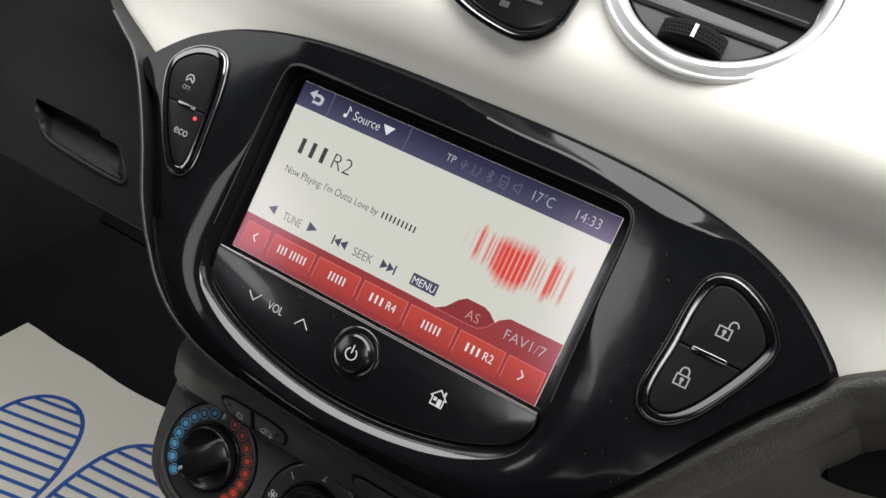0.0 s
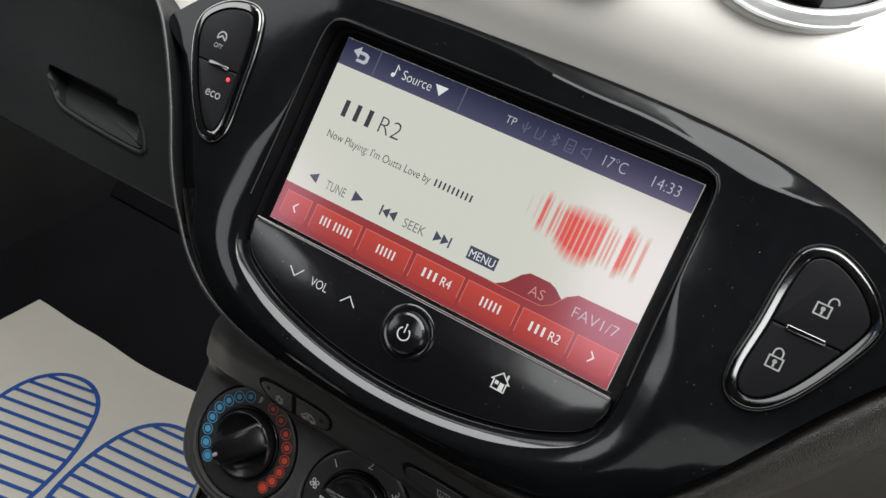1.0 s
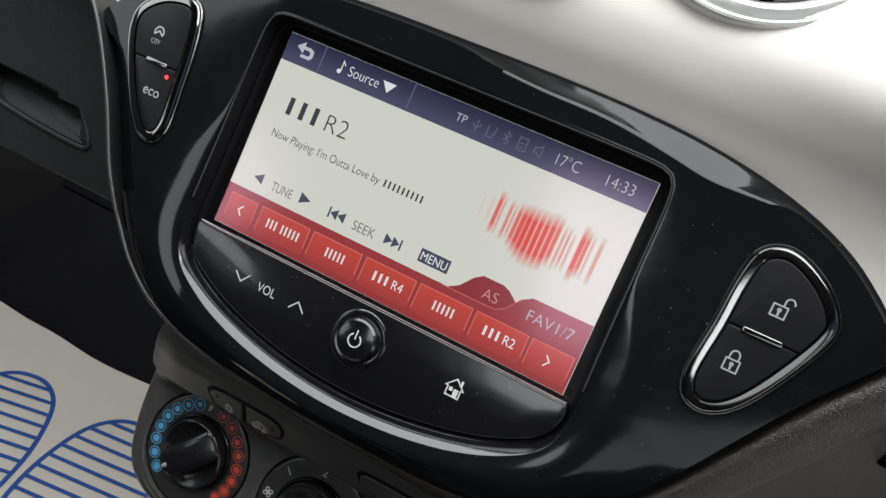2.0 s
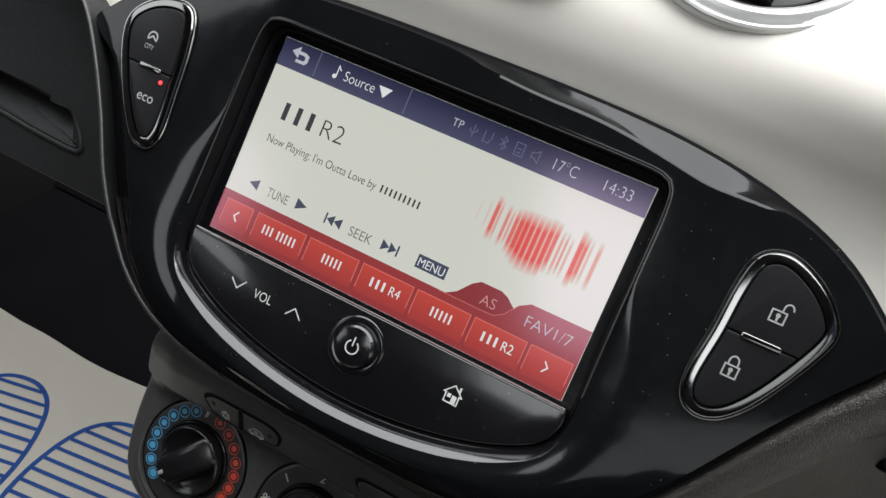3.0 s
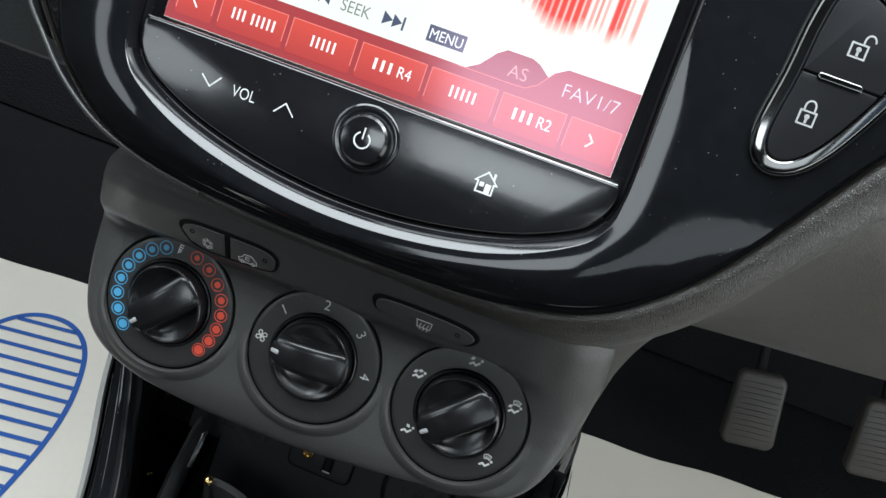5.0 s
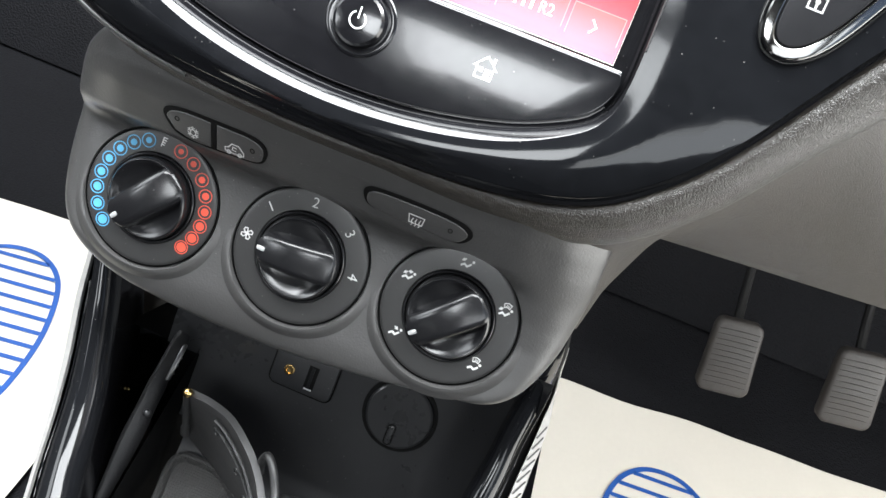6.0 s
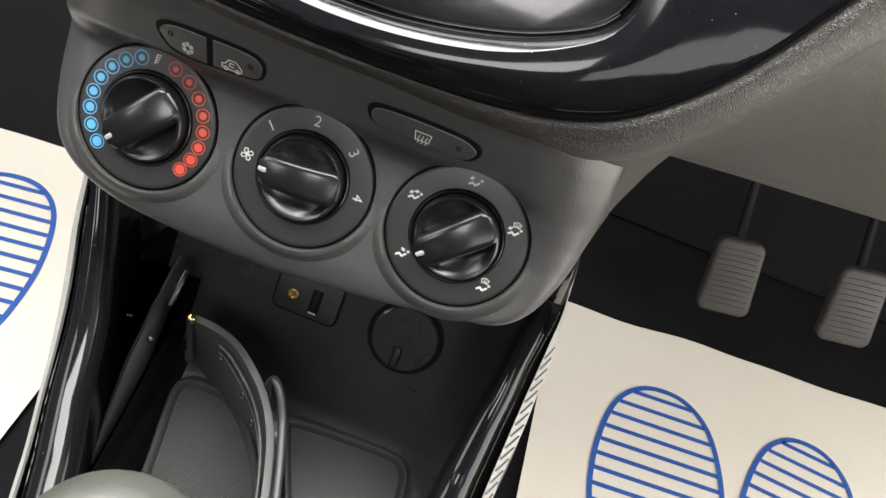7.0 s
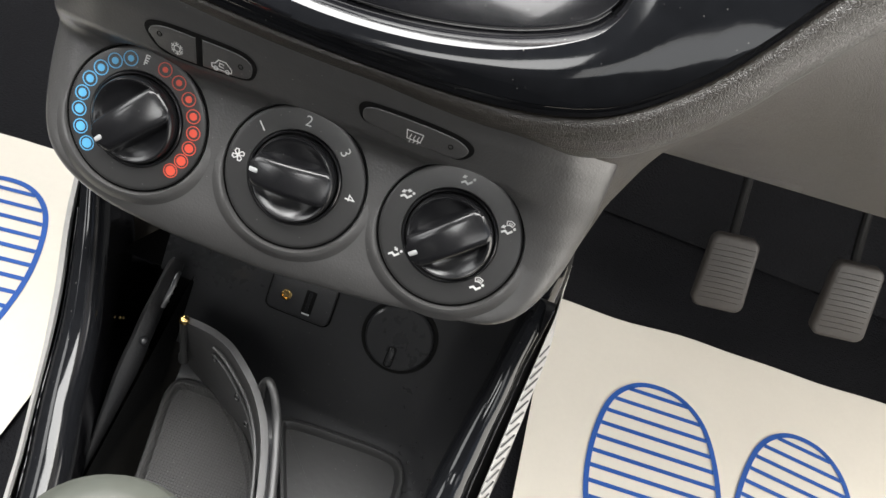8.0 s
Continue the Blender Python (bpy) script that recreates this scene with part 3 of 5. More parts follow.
# ---- round air vent in the cream panel ----
def air_vent(u, v, d):
    vent = thing("air_vent", "round air vent with satin silver ring and black slats", "air vent", m=DASH @ Matrix.Translation((VENT[0] * MM, -0.0090, VENT[1] * MM)) @ Matrix.Rotation(radians(5.0), 4, "Z") @ Matrix.Rotation(radians(-VENT_TILT), 4, "X"))
    prof = [(46.4, d + 9), (46.4, d - 0.4), (46.0, d - 1.6), (45.2, d - 2.0), (44.2, d - 1.5), (43.6, d - 1.7), (42.6, d - 2.6), (41.2, d - 3.0), (39.6, d - 2.6), (38.0, d - 1.0), (37.0, d + 1.6), (36.6, d + 4.0), (36.4, d + 30)]
    part("ring", lathe(prof, (u, v), 72), SILVER, vent, "satin silver ring", 30)
    part("throat", lathe([(36.2, d + 4), (36.2, d + 60), (0.01, d + 60)], (u, v), 48), CAVITY, vent)
    for k, z in enumerate((-22, -9, 4, 17)):
        half = math.sqrt(36.0 ** 2 - z * z) - 0.4
        bm = bmesh.new()
        sec = [(d + 2, z - 1.2), (d + 1.2, z), (d + 2, z + 1.2), (d + 26, z + 5.0), (d + 26, z + 3.6)]
        loft(bm, [[(u + s * half, a, v + b) for a, b in sec] for s in (-1, -0.33, 0.33, 1)], cap0=True, cap1=True)
        part("slat", bm, SATIN_GREY, vent)
    for k, x in enumerate((-20, -10, 0, 10, 20)):
        half = math.sqrt(36.0 ** 2 - x * x) - 1.0
        bm = bmesh.new()
        loft(bm, [[(u + x - 0.7, a, v + b), (u + x + 0.7, a, v + b)] for a, b in ((d + 14, -half), (d + 14, half), (d + 44, half), (d + 44, -half))] , close=False)
        thicken(bm, 0.6)
        part("vane", bm, KNOB, vent)
    # plate and thumb wheel low in the ring
    poly = [(u + 35.6 * math.cos(radians(a)), v + 35.6 * math.sin(radians(a))) for a in range(205, 336, 6)]
    part("base_plate", slab(poly, d + 3.0, d + 8, 0.5), SATIN_GREY, vent, "dark plate under the slats")
    wheel = bmesh.new()
    loops = []
    for k in range(15):
        x = -12.0 + 24 * k / 14
        r = 9.5 * math.sqrt(max(0.05, 1 - (x / 14.2) ** 2))
        loops.append([(u + x, d + 5 - r, v - 30.6 - 3.9), (u + x, d + 4 - r, v - 30.6 - 3.0), (u + x, d + 4 - r, v - 30.6 + 3.0), (u + x, d + 5 - r, v - 30.6 + 3.9), (u + x, d + 8, v - 30.6 + 3.9), (u + x, d + 8, v - 30.6 - 3.9)])
    loft(wheel, loops, cap0=True, cap1=True)
    w = part("thumb_wheel", wheel, CAVITY, vent, "ribbed thumb wheel with a white mark", 30)
    dots = bmesh.new()
    for k in range(-10, 11):
        for z in (-2.2, -0.6, 1.0):
            x = k * 1.3 + (0.65 if z == -0.6 else 0)
            if abs(x) < 11.4 and abs(x) > 1.0:
                r = 9.5 * math.sqrt(max(0.05, 1 - (x / 14.2) ** 2))
                lathe([(0.42, d + 4.2 - r), (0.3, d + 3.65 - r)], (u + x, v - 30.0 + z), 6, dots)
    part("grip_dots", dots, CAVITY, w)
    part("mark", patches([rect(u - 0.7, v - 33.3, u + 0.7, v - 27.9)], d - 5.75, 0.4), PRINT, w, "white mark")
    return vent


air_vent(0.0, 0.0, 0.0)

# ---- hazard and airbag lamp panel above the fascia ----
hazard = thing("hazard_switch_panel", "black switch panel with chrome rim in the cream panel", "switch")
hz = spline([(-27, 140), (-25, 104), (-20, 94), (-8, 88.5), (8, 85.5), (17, 86.5), (25, 92), (28.5, 103), (30, 140), (16, 150), (-14, 150)], 6)
part("switch_plate", slab(inset(hz, 1.6), -22.3, -8, 2.4), KNOB, hazard)
part("rim", sweep([(u, -20.8, v) for u, v in hz], 1.35, sides=10), CHROME, hazard, "chrome rim")
part("faint_lettering", patches([rect(-16, 100.0, -8, 101.6), rect(-6, 99.6, 3, 101.2), rect(6, 99.2, 18, 100.8), rect(-12, 95.6, -6, 97.0), rect(2, 94.0, 6, 96.5)], -22.62, 0.1), plain("faint_grey_print", (0.03, 0.03, 0.03), 0.5), hazard, "faint lettering")


# ---- infotainment panel ----
panel = thing("infotainment_panel", "gloss black infotainment panel with a lit radio display", "infotainment panel")

BEZEL_HALF = [(0, 43.6), (40, 43.6), (68, 43.4), (76.5, 42.6), (79.8, 39.5), (80.8, 30), (81, 10), (81.2, -15), (81.6, -38), (81, -47), (78.5, -53.5), (72, -59.5), (54, -67.5), (28, -73.6), (0, -75.8)]
bezel_line = spline([(a, b) for a, b in BEZEL_HALF] + [(-a, b) for a, b in BEZEL_HALF[-2:0:-1]], 6)


def by_angle(poly, n=240, centre=(0.0, -12.0)):
    """The outline at n even turns about a centre."""
    p = np.array(poly) - centre
    ang, r = np.unwrap(np.arctan2(p[:, 1], p[:, 0])), np.hypot(p[:, 0], p[:, 1])
    if ang[-1] < ang[0]:
        ang, r, p = ang[::-1], r[::-1], p[::-1]
    ang, xs, ys = np.r_[ang, ang[0] + math.tau], np.r_[p[:, 0], p[0, 0]], np.r_[p[:, 1], p[0, 1]]
    at = np.linspace(0, math.tau, n, endpoint=False)
    at = ang[0] + (at - ang[0]) % math.tau
    return [(float(np.interp(a, ang, xs)) + centre[0], float(np.interp(a, ang, ys)) + centre[1]) for a in at]


outer = by_angle(fascia_line)
inner = by_angle(bezel_line)


def wing(u):
    """The fascia's wings bend back from the screen."""
    x = abs(u - CENTRE)
    return 0.006 * max(0.0, min(x, 80.0) - 72.0) ** 2 + 0.096 * max(0.0, x - 80.0)


at = lambda loop, d: [(u, d + wing(u), v) for u, v in loop]
cham = lambda u, v: 0.5 + 3.9 * min(1.0, max(0.0, (-46 - v) / 24.0))
smooth = lambda x: (lambda f: f * f * (3 - 2 * f))(min(1.0, max(0.0, x)))
edge_w = lambda u, v: 3.0 + (4.2 + 3.4 * smooth((u - 45) / 50.0)) * smooth((v - 2) / 40.0) * smooth((u + 25) / 60.0) * (1 - smooth((u - 88) / 40.0)) + 6.5 * smooth((-95 - u) / 20.0) * smooth((14 - v) / 16.0) * smooth((v + 66) / 18.0)
bm = bmesh.new()
low_side = lambda v: (lambda f: f * f * (3 - 2 * f))(min(1.0, max(0.0, (10 - v) / 34.0)))
at_foot = lambda v: min(1.0, max(0.0, (-46 - v) / 24.0))
# the recess has a crisp lip along the top; down its sides the lip widens into a soft scoop
rim_far = lambda f: inset(inner, lambda u, v: -0.6 - f * (1.2 + 11.3 * low_side(v) * (1 - 0.72 * at_foot(v))) - cham(u, v))
scooped = lambda loop, f: [(u, -11.0 + f * (0.25 + 1.15 * low_side(v) * (1 - 0.65 * at_foot(v))) + wing(u), v) for u, v in loop]


def bevel(loop, share):
    """The outer bevel's depth: full at the outline, flatter along the top towards the driver."""
    out = []
    for u, v in loop:
        flat = smooth((v + 10) / 40.0) * smooth((u + 25) / 60.0) * smooth((128 - u) / 40.0)
        roll = 3.2 * min(1.0, max(0.0, (-40 - v) / 28.0)) + 1.2 * smooth((-95 - u) / 18.0) * share
        out.append((u, -10.75 + roll + (5.25 - 1.25 * flat - 0.6 * roll) * share + wing(u), v))
    return out


# the face below the recess rolls away downwards
under = lambda loop, f: [(u, -11.0 + 0.1 * f + 3.4 * f * min(1.0, max(0.0, (-40 - v) / 28.0)) + wing(u), v) for u, v in loop]
halfway = lambda f: [(a[0] + (b[0] - a[0]) * f, a[1] + (b[1] - a[1]) * f) for a, b in zip(inset(outer, lambda u, v: edge_w(u, v) + 1.5), rim_far(1.0))]
edge_loops = [at(outer, 30), bevel(outer, 1.15), bevel(inset(outer, 0.3), 1.05), bevel(inset(outer, 1.3), 1.0)]
face_loops = [edge_loops[-1], bevel(inset(outer, 2.4), 0.84),
              bevel(inset(outer, lambda u, v: 2.9 + (edge_w(u, v) - 2.9) * 0.5), 0.42), bevel(inset(outer, lambda u, v: 2.9 + (edge_w(u, v) - 2.9) * 0.85), 0.12), under(inset(outer, edge_w), 0.95), under(inset(outer, lambda u, v: edge_w(u, v) + 1.5), 0.72),
              under(halfway(0.35), 0.45), under(halfway(0.7), 0.12), under(rim_far(1.0), 0.0), scooped(rim_far(0.8), 0.05), scooped(rim_far(0.6), 0.15), scooped(rim_far(0.4), 0.34), scooped(rim_far(0.2), 0.62), scooped(rim_far(0.06), 0.9), scooped(rim_far(0.0), 1.0)]
mix = lambda a, b, f, g: [(p[0] + (q[0] - p[0]) * f, p[1] + (q[1] - p[1]) * g, p[2] + (q[2] - p[2]) * f) for p, q in zip(a, b)]
foot_loop = at(inset(inner, lambda u, v: -0.7 - 0.15 * cham(u, v)), -3.9)
wall_loops = [face_loops[-1], *[mix(face_loops[-1], foot_loop, f, g) for f, g in ((0.06, 0.012), (0.15, 0.05), (0.38, 0.165), (0.62, 0.30), (0.83, 0.44), (0.93, 0.57), (0.98, 0.75))], at(inset(inner, lambda u, v: -0.7 - 0.15 * cham(u, v)), -3.9), at(inset(inner, -0.7), -3.3), at(inset(inner, 0.0), -3.6), at(inset(inner, 0.5), -3.0), at(inset(inner, 0.5), 3.0)]
loft(bm, face_loops)
fascia = part("fascia", bm, GLOSS, panel, "gloss black fascia", 55)
part("fascia_edge", loft(bmesh.new(), edge_loops), EDGE, fascia, "matt black outer edge", 55)
for low_half in (True, False):
    bm = loft(bmesh.new(), wall_loops)
    bmesh.ops.delete(bm, geom=[f for f in bm.faces if (f.calc_center_median().z < -0.052) != low_half], context="FACES")
    part("recess_wall", bm, GLASS_BLACK if low_half else EDGE, fascia, "polished lower wall of the recess" if low_half else "matt wall of the recess", 55)
# a thin grey bead paints the highlight along the recess's edge
lip_line = [(u, -11.1 + wing(u), v) for u, v in inset(inner, -1.1) if v > -34]
turn_at = max(range(len(lip_line)), key=lambda i: math.dist(lip_line[i - 1], lip_line[i]))
part("recess_lip", sweep(lip_line[turn_at:] + lip_line[:turn_at], 0.28, closed=False, sides=6), SATIN_GREY, fascia, "grey bead painting the highlight on the recess edge")
part("backing", slab(inset(inner, 0.4), 0.9, 3.0, 0.2), GLASS_BLACK, panel, "black glass surround of the display")

# touch strip under the display
strip = [(-80.2, -41.6), (80.2, -41.6)] + [(a, b) for a, b in [(80.6, -46), (78, -52.8), (71.5, -58.8), (53.6, -66.8), (27.8, -72.8), (0, -75.0), (-27.8, -72.8), (-53.6, -66.8), (-71.5, -58.8), (-78, -52.8), (-80.6, -46)]]
low = spline([(80.4, -43), (80.4, -47), (77.8, -52.8), (71.5, -58.6), (53.6, -66.6), (27.8, -72.6), (0, -74.8), (-27.8, -72.6), (-53.6, -66.6), (-71.5, -58.6), (-77.8, -52.8), (-80.4, -47), (-80.4, -43)], 5, closed=False)
strip = [(-79.6, -41.4), (79.6, -41.4)] + [(float(a), float(b)) for a, b in low]
touch = part("touch_strip", slab(resample(strip, 200), -4.6, 2.0, 0.9, 4), STRIP_GLASS, panel, "black touch strip with white printed controls")
# chrome bead added to draw the highlight along the strip's top edge
part("edge_highlight", sweep([(x, -4.0, -41.3 ) for x in np.linspace(-79, 79, 12)], 0.35, closed=False, sides=6), DARK_CHROME, panel, "thin bright edge under the display")

# volume, power, home
part("volume_down_mark", ribbons([[(-56.1, -53.0), (-52.7, -56.0), (-49.6, -52.2)]], 0.42, -4.72), PRINT, touch)
part("volume_up_mark", ribbons([[(-30.0, -56.4), (-26.8, -52.8), (-23.4, -56.2)]], 0.42, -4.72), PRINT, touch)
lettering("volume_word", "VOL", -45.0, -56.3, 3.6, -4.75, PRINT, touch, width=8.0, slim=0.008)
power = part("power_button", lathe([(11.4, -4.4), (10.8, -4.9), (10.0, -5.1), (9.2, -4.95), (8.5, -4.8), (8.1, -5.4), (7.8, -6.8), (7.0, -7.6), (4.0, -8.1), (0.01, -8.2)], (1.0, -54.8), 56), GLASS_BLACK, panel, "round black power button in a polished ring", 30)
arc = [(1.0 + 2.5 * math.cos(radians(a)), -55.0 + 2.5 * math.sin(radians(a))) for a in range(118, 423, 12)]
part("power_mark", ribbons([arc, [(1.0, -54.6), (1.0, -51.0)]], 0.5, -8.45), PRINT, power)
house = [(37.9, -54.3), (41.2, -51.0), (44.8, -54.3), (43.9, -54.3), (43.9, -57.6), (38.8, -57.6), (38.8, -54.3), (37.9, -54.3)]
part("home_mark", patches([rect(41.4, -57.4, 43.2, -54.6), rect(39.5, -55.8, 40.9, -54.4), rect(43.0, -52.9, 43.8, -50.9)], -4.74, 0.1, ribbons([house], 0.5, -4.72)), PRINT, touch)

# ---- the lit display ----
screen = part("display", slab(rect(-76.4, -40.0, 76.2, 40.0), 0.0, 1.5, 0.05, 1), SCR_CREAM, panel, "lit radio display with cream page, navy header and red presets")
S = -0.10
part("header_bar", patches([rect(-76.3, 28.9, 76.1, 39.9)], S), SCR_BAR, screen, "navy header bar")
for x in (-59.9, -20.0):
    part("header_line", patches([rect(x, 29.6, x + 0.38, 39.6)], S - 0.1), SCR_DIM, screen)
arrow = [(-72.4, 36.0), (-68.6, 38.9), (-68.6, 37.0), (-65.4, 37.0), (-63.3, 36.0), (-63.2, 33.0), (-64.4, 31.7), (-69.2, 31.7), (-69.2, 33.1), (-65.6, 33.1), (-64.9, 33.7), (-65.0, 35.0), (-65.8, 35.5), (-68.6, 35.5), (-68.6, 33.6)]
arrow = [(-68.0 + (a + 68.0) * 0.86, 35.2 + (b - 35.2) * 0.86) for a, b in arrow]
part("back_arrow", patches([arrow], S - 0.1), SCR_PALE, screen)
part("note_mark", ribbons([[(-50.6, 33.0), (-50.6, 37.2), (-49.3, 35.6)]], 0.45, S - 0.1, patches([circle(-51.3, 33.0, 0.9, 10)], S - 0.1)), SCR_WHITE, screen)
lettering("source_word", "Source", -47.2, 32.6, 3.9, S - 0.14, SCR_WHITE, screen, width=13.4, slim=0.012)
part("source_arrow", patches([[(-32.6, 36.3), (-29.6, 32.3), (-26.8, 36.3)]], S - 0.1), SCR_WHITE, screen)
lettering("traffic_word", "TP", -0.4, 33.0, 3.0, S - 0.14, SCR_PALE, screen, width=4.3, slim=0.008)
marks = []
marks += [[(8.2, 31.9), (8.2, 36.4)], [(6.9, 35.0), (6.9, 33.9), (8.2, 32.9)], [(9.5, 35.2), (9.5, 34.4), (8.2, 33.4)]]
marks += [[(12.6, 32.0), (15.0, 32.0), (15.0, 33.4)], [(12.6, 36.0), (12.6, 32.0)], [(15.6, 33.2), (15.6, 36.2)]]
marks += [[(19.0, 33.0), (21.6, 35.4), (20.3, 36.6), (20.3, 31.8), (21.6, 33.0), (19.0, 35.4)]]
marks += [[(25.0, 31.9), (28.2, 31.9), (28.2, 36.5), (25.0, 36.5), (25.0, 31.9)], [(25.8, 33.0), (27.4, 33.0)], [(25.8, 34.4), (27.4, 34.4)]]
marks += [[(31.4, 33.3), (32.6, 33.3), (34.2, 32.0), (34.2, 36.4), (32.6, 35.2), (31.4, 35.2), (31.4, 33.3)]]
for a, b in ((0, 3), (3, 6), (6, 7), (7, 10), (10, 11)):
    part("status_mark", ribbons(marks[a:b], 0.35, S - 0.1), SCR_DIM, screen, "dim status mark")
lettering("temperature_words", "17°C", 40.2, 32.2, 4.2, S - 0.14, SCR_PALE, screen, width=9.0, slim=0.018)
lettering("clock_words", "14:33", 59.4, 32.2, 4.1, S - 0.14, SCR_PALE, screen, width=10.2, slim=0.018)
word_bars("letter_bar", -67.2, -50.0, 9.8, 6.9, S - 0.1, SCR_INK, screen, (3,))
lettering("station_words", "R2", -47.6, 9.8, 6.9, S - 0.14, SCR_INK, screen, width=9.8, slim=0.016)
lettering("playing_words", "Now Playing: I'm Outta Love by", -67.3, -0.1, 3.2, S - 0.14, SCR_INK, screen, width=49.2, slim=0.007)
word_bars("letter_bar", -16.6, 1.2, -0.1, 2.9, S - 0.1, SCR_INK, screen, (9,))
part("tune_down_arrow", patches([[(-67.4, -17.3), (-63.2, -15.1), (-63.2, -19.3)]], S), SCR_NAVY, screen)
part("tune_up_arrow", patches([[(-45.5, -15.0), (-45.5, -19.4), (-40.7, -17.1)]], S), SCR_NAVY, screen)
lettering("tune_word", "TUNE", -58.6, -19.6, 3.7, S - 0.14, SCR_GREY, screen, width=9.6, slim=0.003)
seek = [rect(-32.2, -19.4, -31.5, -15.2), [(-31.4, -17.3), (-28.3, -15.2), (-28.3, -19.4)], [(-28.3, -17.3), (-25.0, -15.2), (-25.0, -19.4)],
        rect(-0.6, -19.4, 0.1, -15.2), [(-0.7, -17.3), (-3.8, -19.4), (-3.8, -15.2)], [(-3.8, -17.3), (-7.1, -19.4), (-7.1, -15.2)]]
part("seek_back_arrow", patches(seek[:3], S), SCR_NAVY, screen)
part("seek_on_arrow", patches(seek[3:], S), SCR_NAVY, screen)
lettering("seek_word", "SEEK", -21.0, -19.6, 3.7, S - 0.14, SCR_GREY, screen, width=9.8, slim=0.003)
part("menu_key", patches([rect(7.9, -19.6, 20.3, -14.5)], S), SCR_NAVY, screen, "navy key with a white word")
lettering("menu_word", "MENU", 14.1, -18.7, 3.2, S - 0.2, SCR_WHITE, screen, width=10.6, align="CENTER")

# presets
part("preset_band", patches([rect(-76.3, -39.9, 76.1, -23.3)], S), SCR_RED, screen, "red preset band")
tab = [(22.5, -23.4), (26.5, -21.0), (30.5, -16.2), (33.4, -14.2), (41.5, -14.2), (44.2, -15.2), (50.5, -20.0), (52.5, -23.4)]
part("preset_tab", patches([tab], S - 0.06), SCR_TAB, screen, "dark red tab")
tab2 = [(36.5, -23.5), (42, -23.4), (45.5, -21.4), (49.6, -16.0), (53.0, -13.9), (76.1, -13.7), (76.1, -26.0), (36.5, -26.0)]
part("preset_tab", patches([tab2], S - 0.1), SCR_RED, screen, "red tab")
part("tab_line", ribbons([[(20, -23.5), (36.5, -23.5), (42, -23.3), (45.4, -21.3), (49.4, -16.0)]], 0.22, S - 0.2), SCR_LINE, screen)
lettering("tab_word", "AS", 35.6, -21.6, 3.9, S - 0.22, SCR_PINK, screen, width=6.0, slim=0.014)
lettering("tab_word", "FAV1/7", 53.6, -22.0, 4.2, S - 0.22, SCR_PALE, screen, width=17.6, slim=0.016)
keys = [(-73.4, -60.6), (-58.6, -36.0), (-34.4, -12.3), (-10.6, 11.4), (12.8, 35.0), (36.4, 57.4), (58.6, 75.0)]
for n, (a, b) in enumerate(keys):
    key = part("preset_key", patches([round_rect(a, -37.6, b, -26.4, 0.8, 2)], S - 0.14), SCR_BTN, screen)
    part("key_line", ribbons([[(a + 0.2, -36.0), (a + 0.2, -26.6), (b - 0.2, -26.6), (b - 0.2, -35.0)]], 0.28, S - 0.26), SCR_LINE, screen)
for line in ([(-66.3, -30.0), (-68.0, -32.0), (-66.3, -34.0)], [(65.6, -29.8), (67.3, -31.8), (65.6, -33.8)]):
    part("arrow_mark", ribbons([line], 0.5, S - 0.3), SCR_WHITE, screen)
for a, b, counts in ((-54.8, -39.0, (3, 5)), (-27.2, -18.0, (5,)), (-6.0, 1.6, (3,)), (20.0, 29.4, (5,)), (40.6, 48.2, (3,))):
    word_bars("letter_bar", a, b, -33.4, 3.6, S - 0.3, SCR_WHITE, screen, counts)
for word, a in (("R4", 3.0), ("R2", 49.4)):
    lettering("station_words", word, a, -33.4, 3.5, S - 0.3, SCR_WHITE, screen, width=4.4)


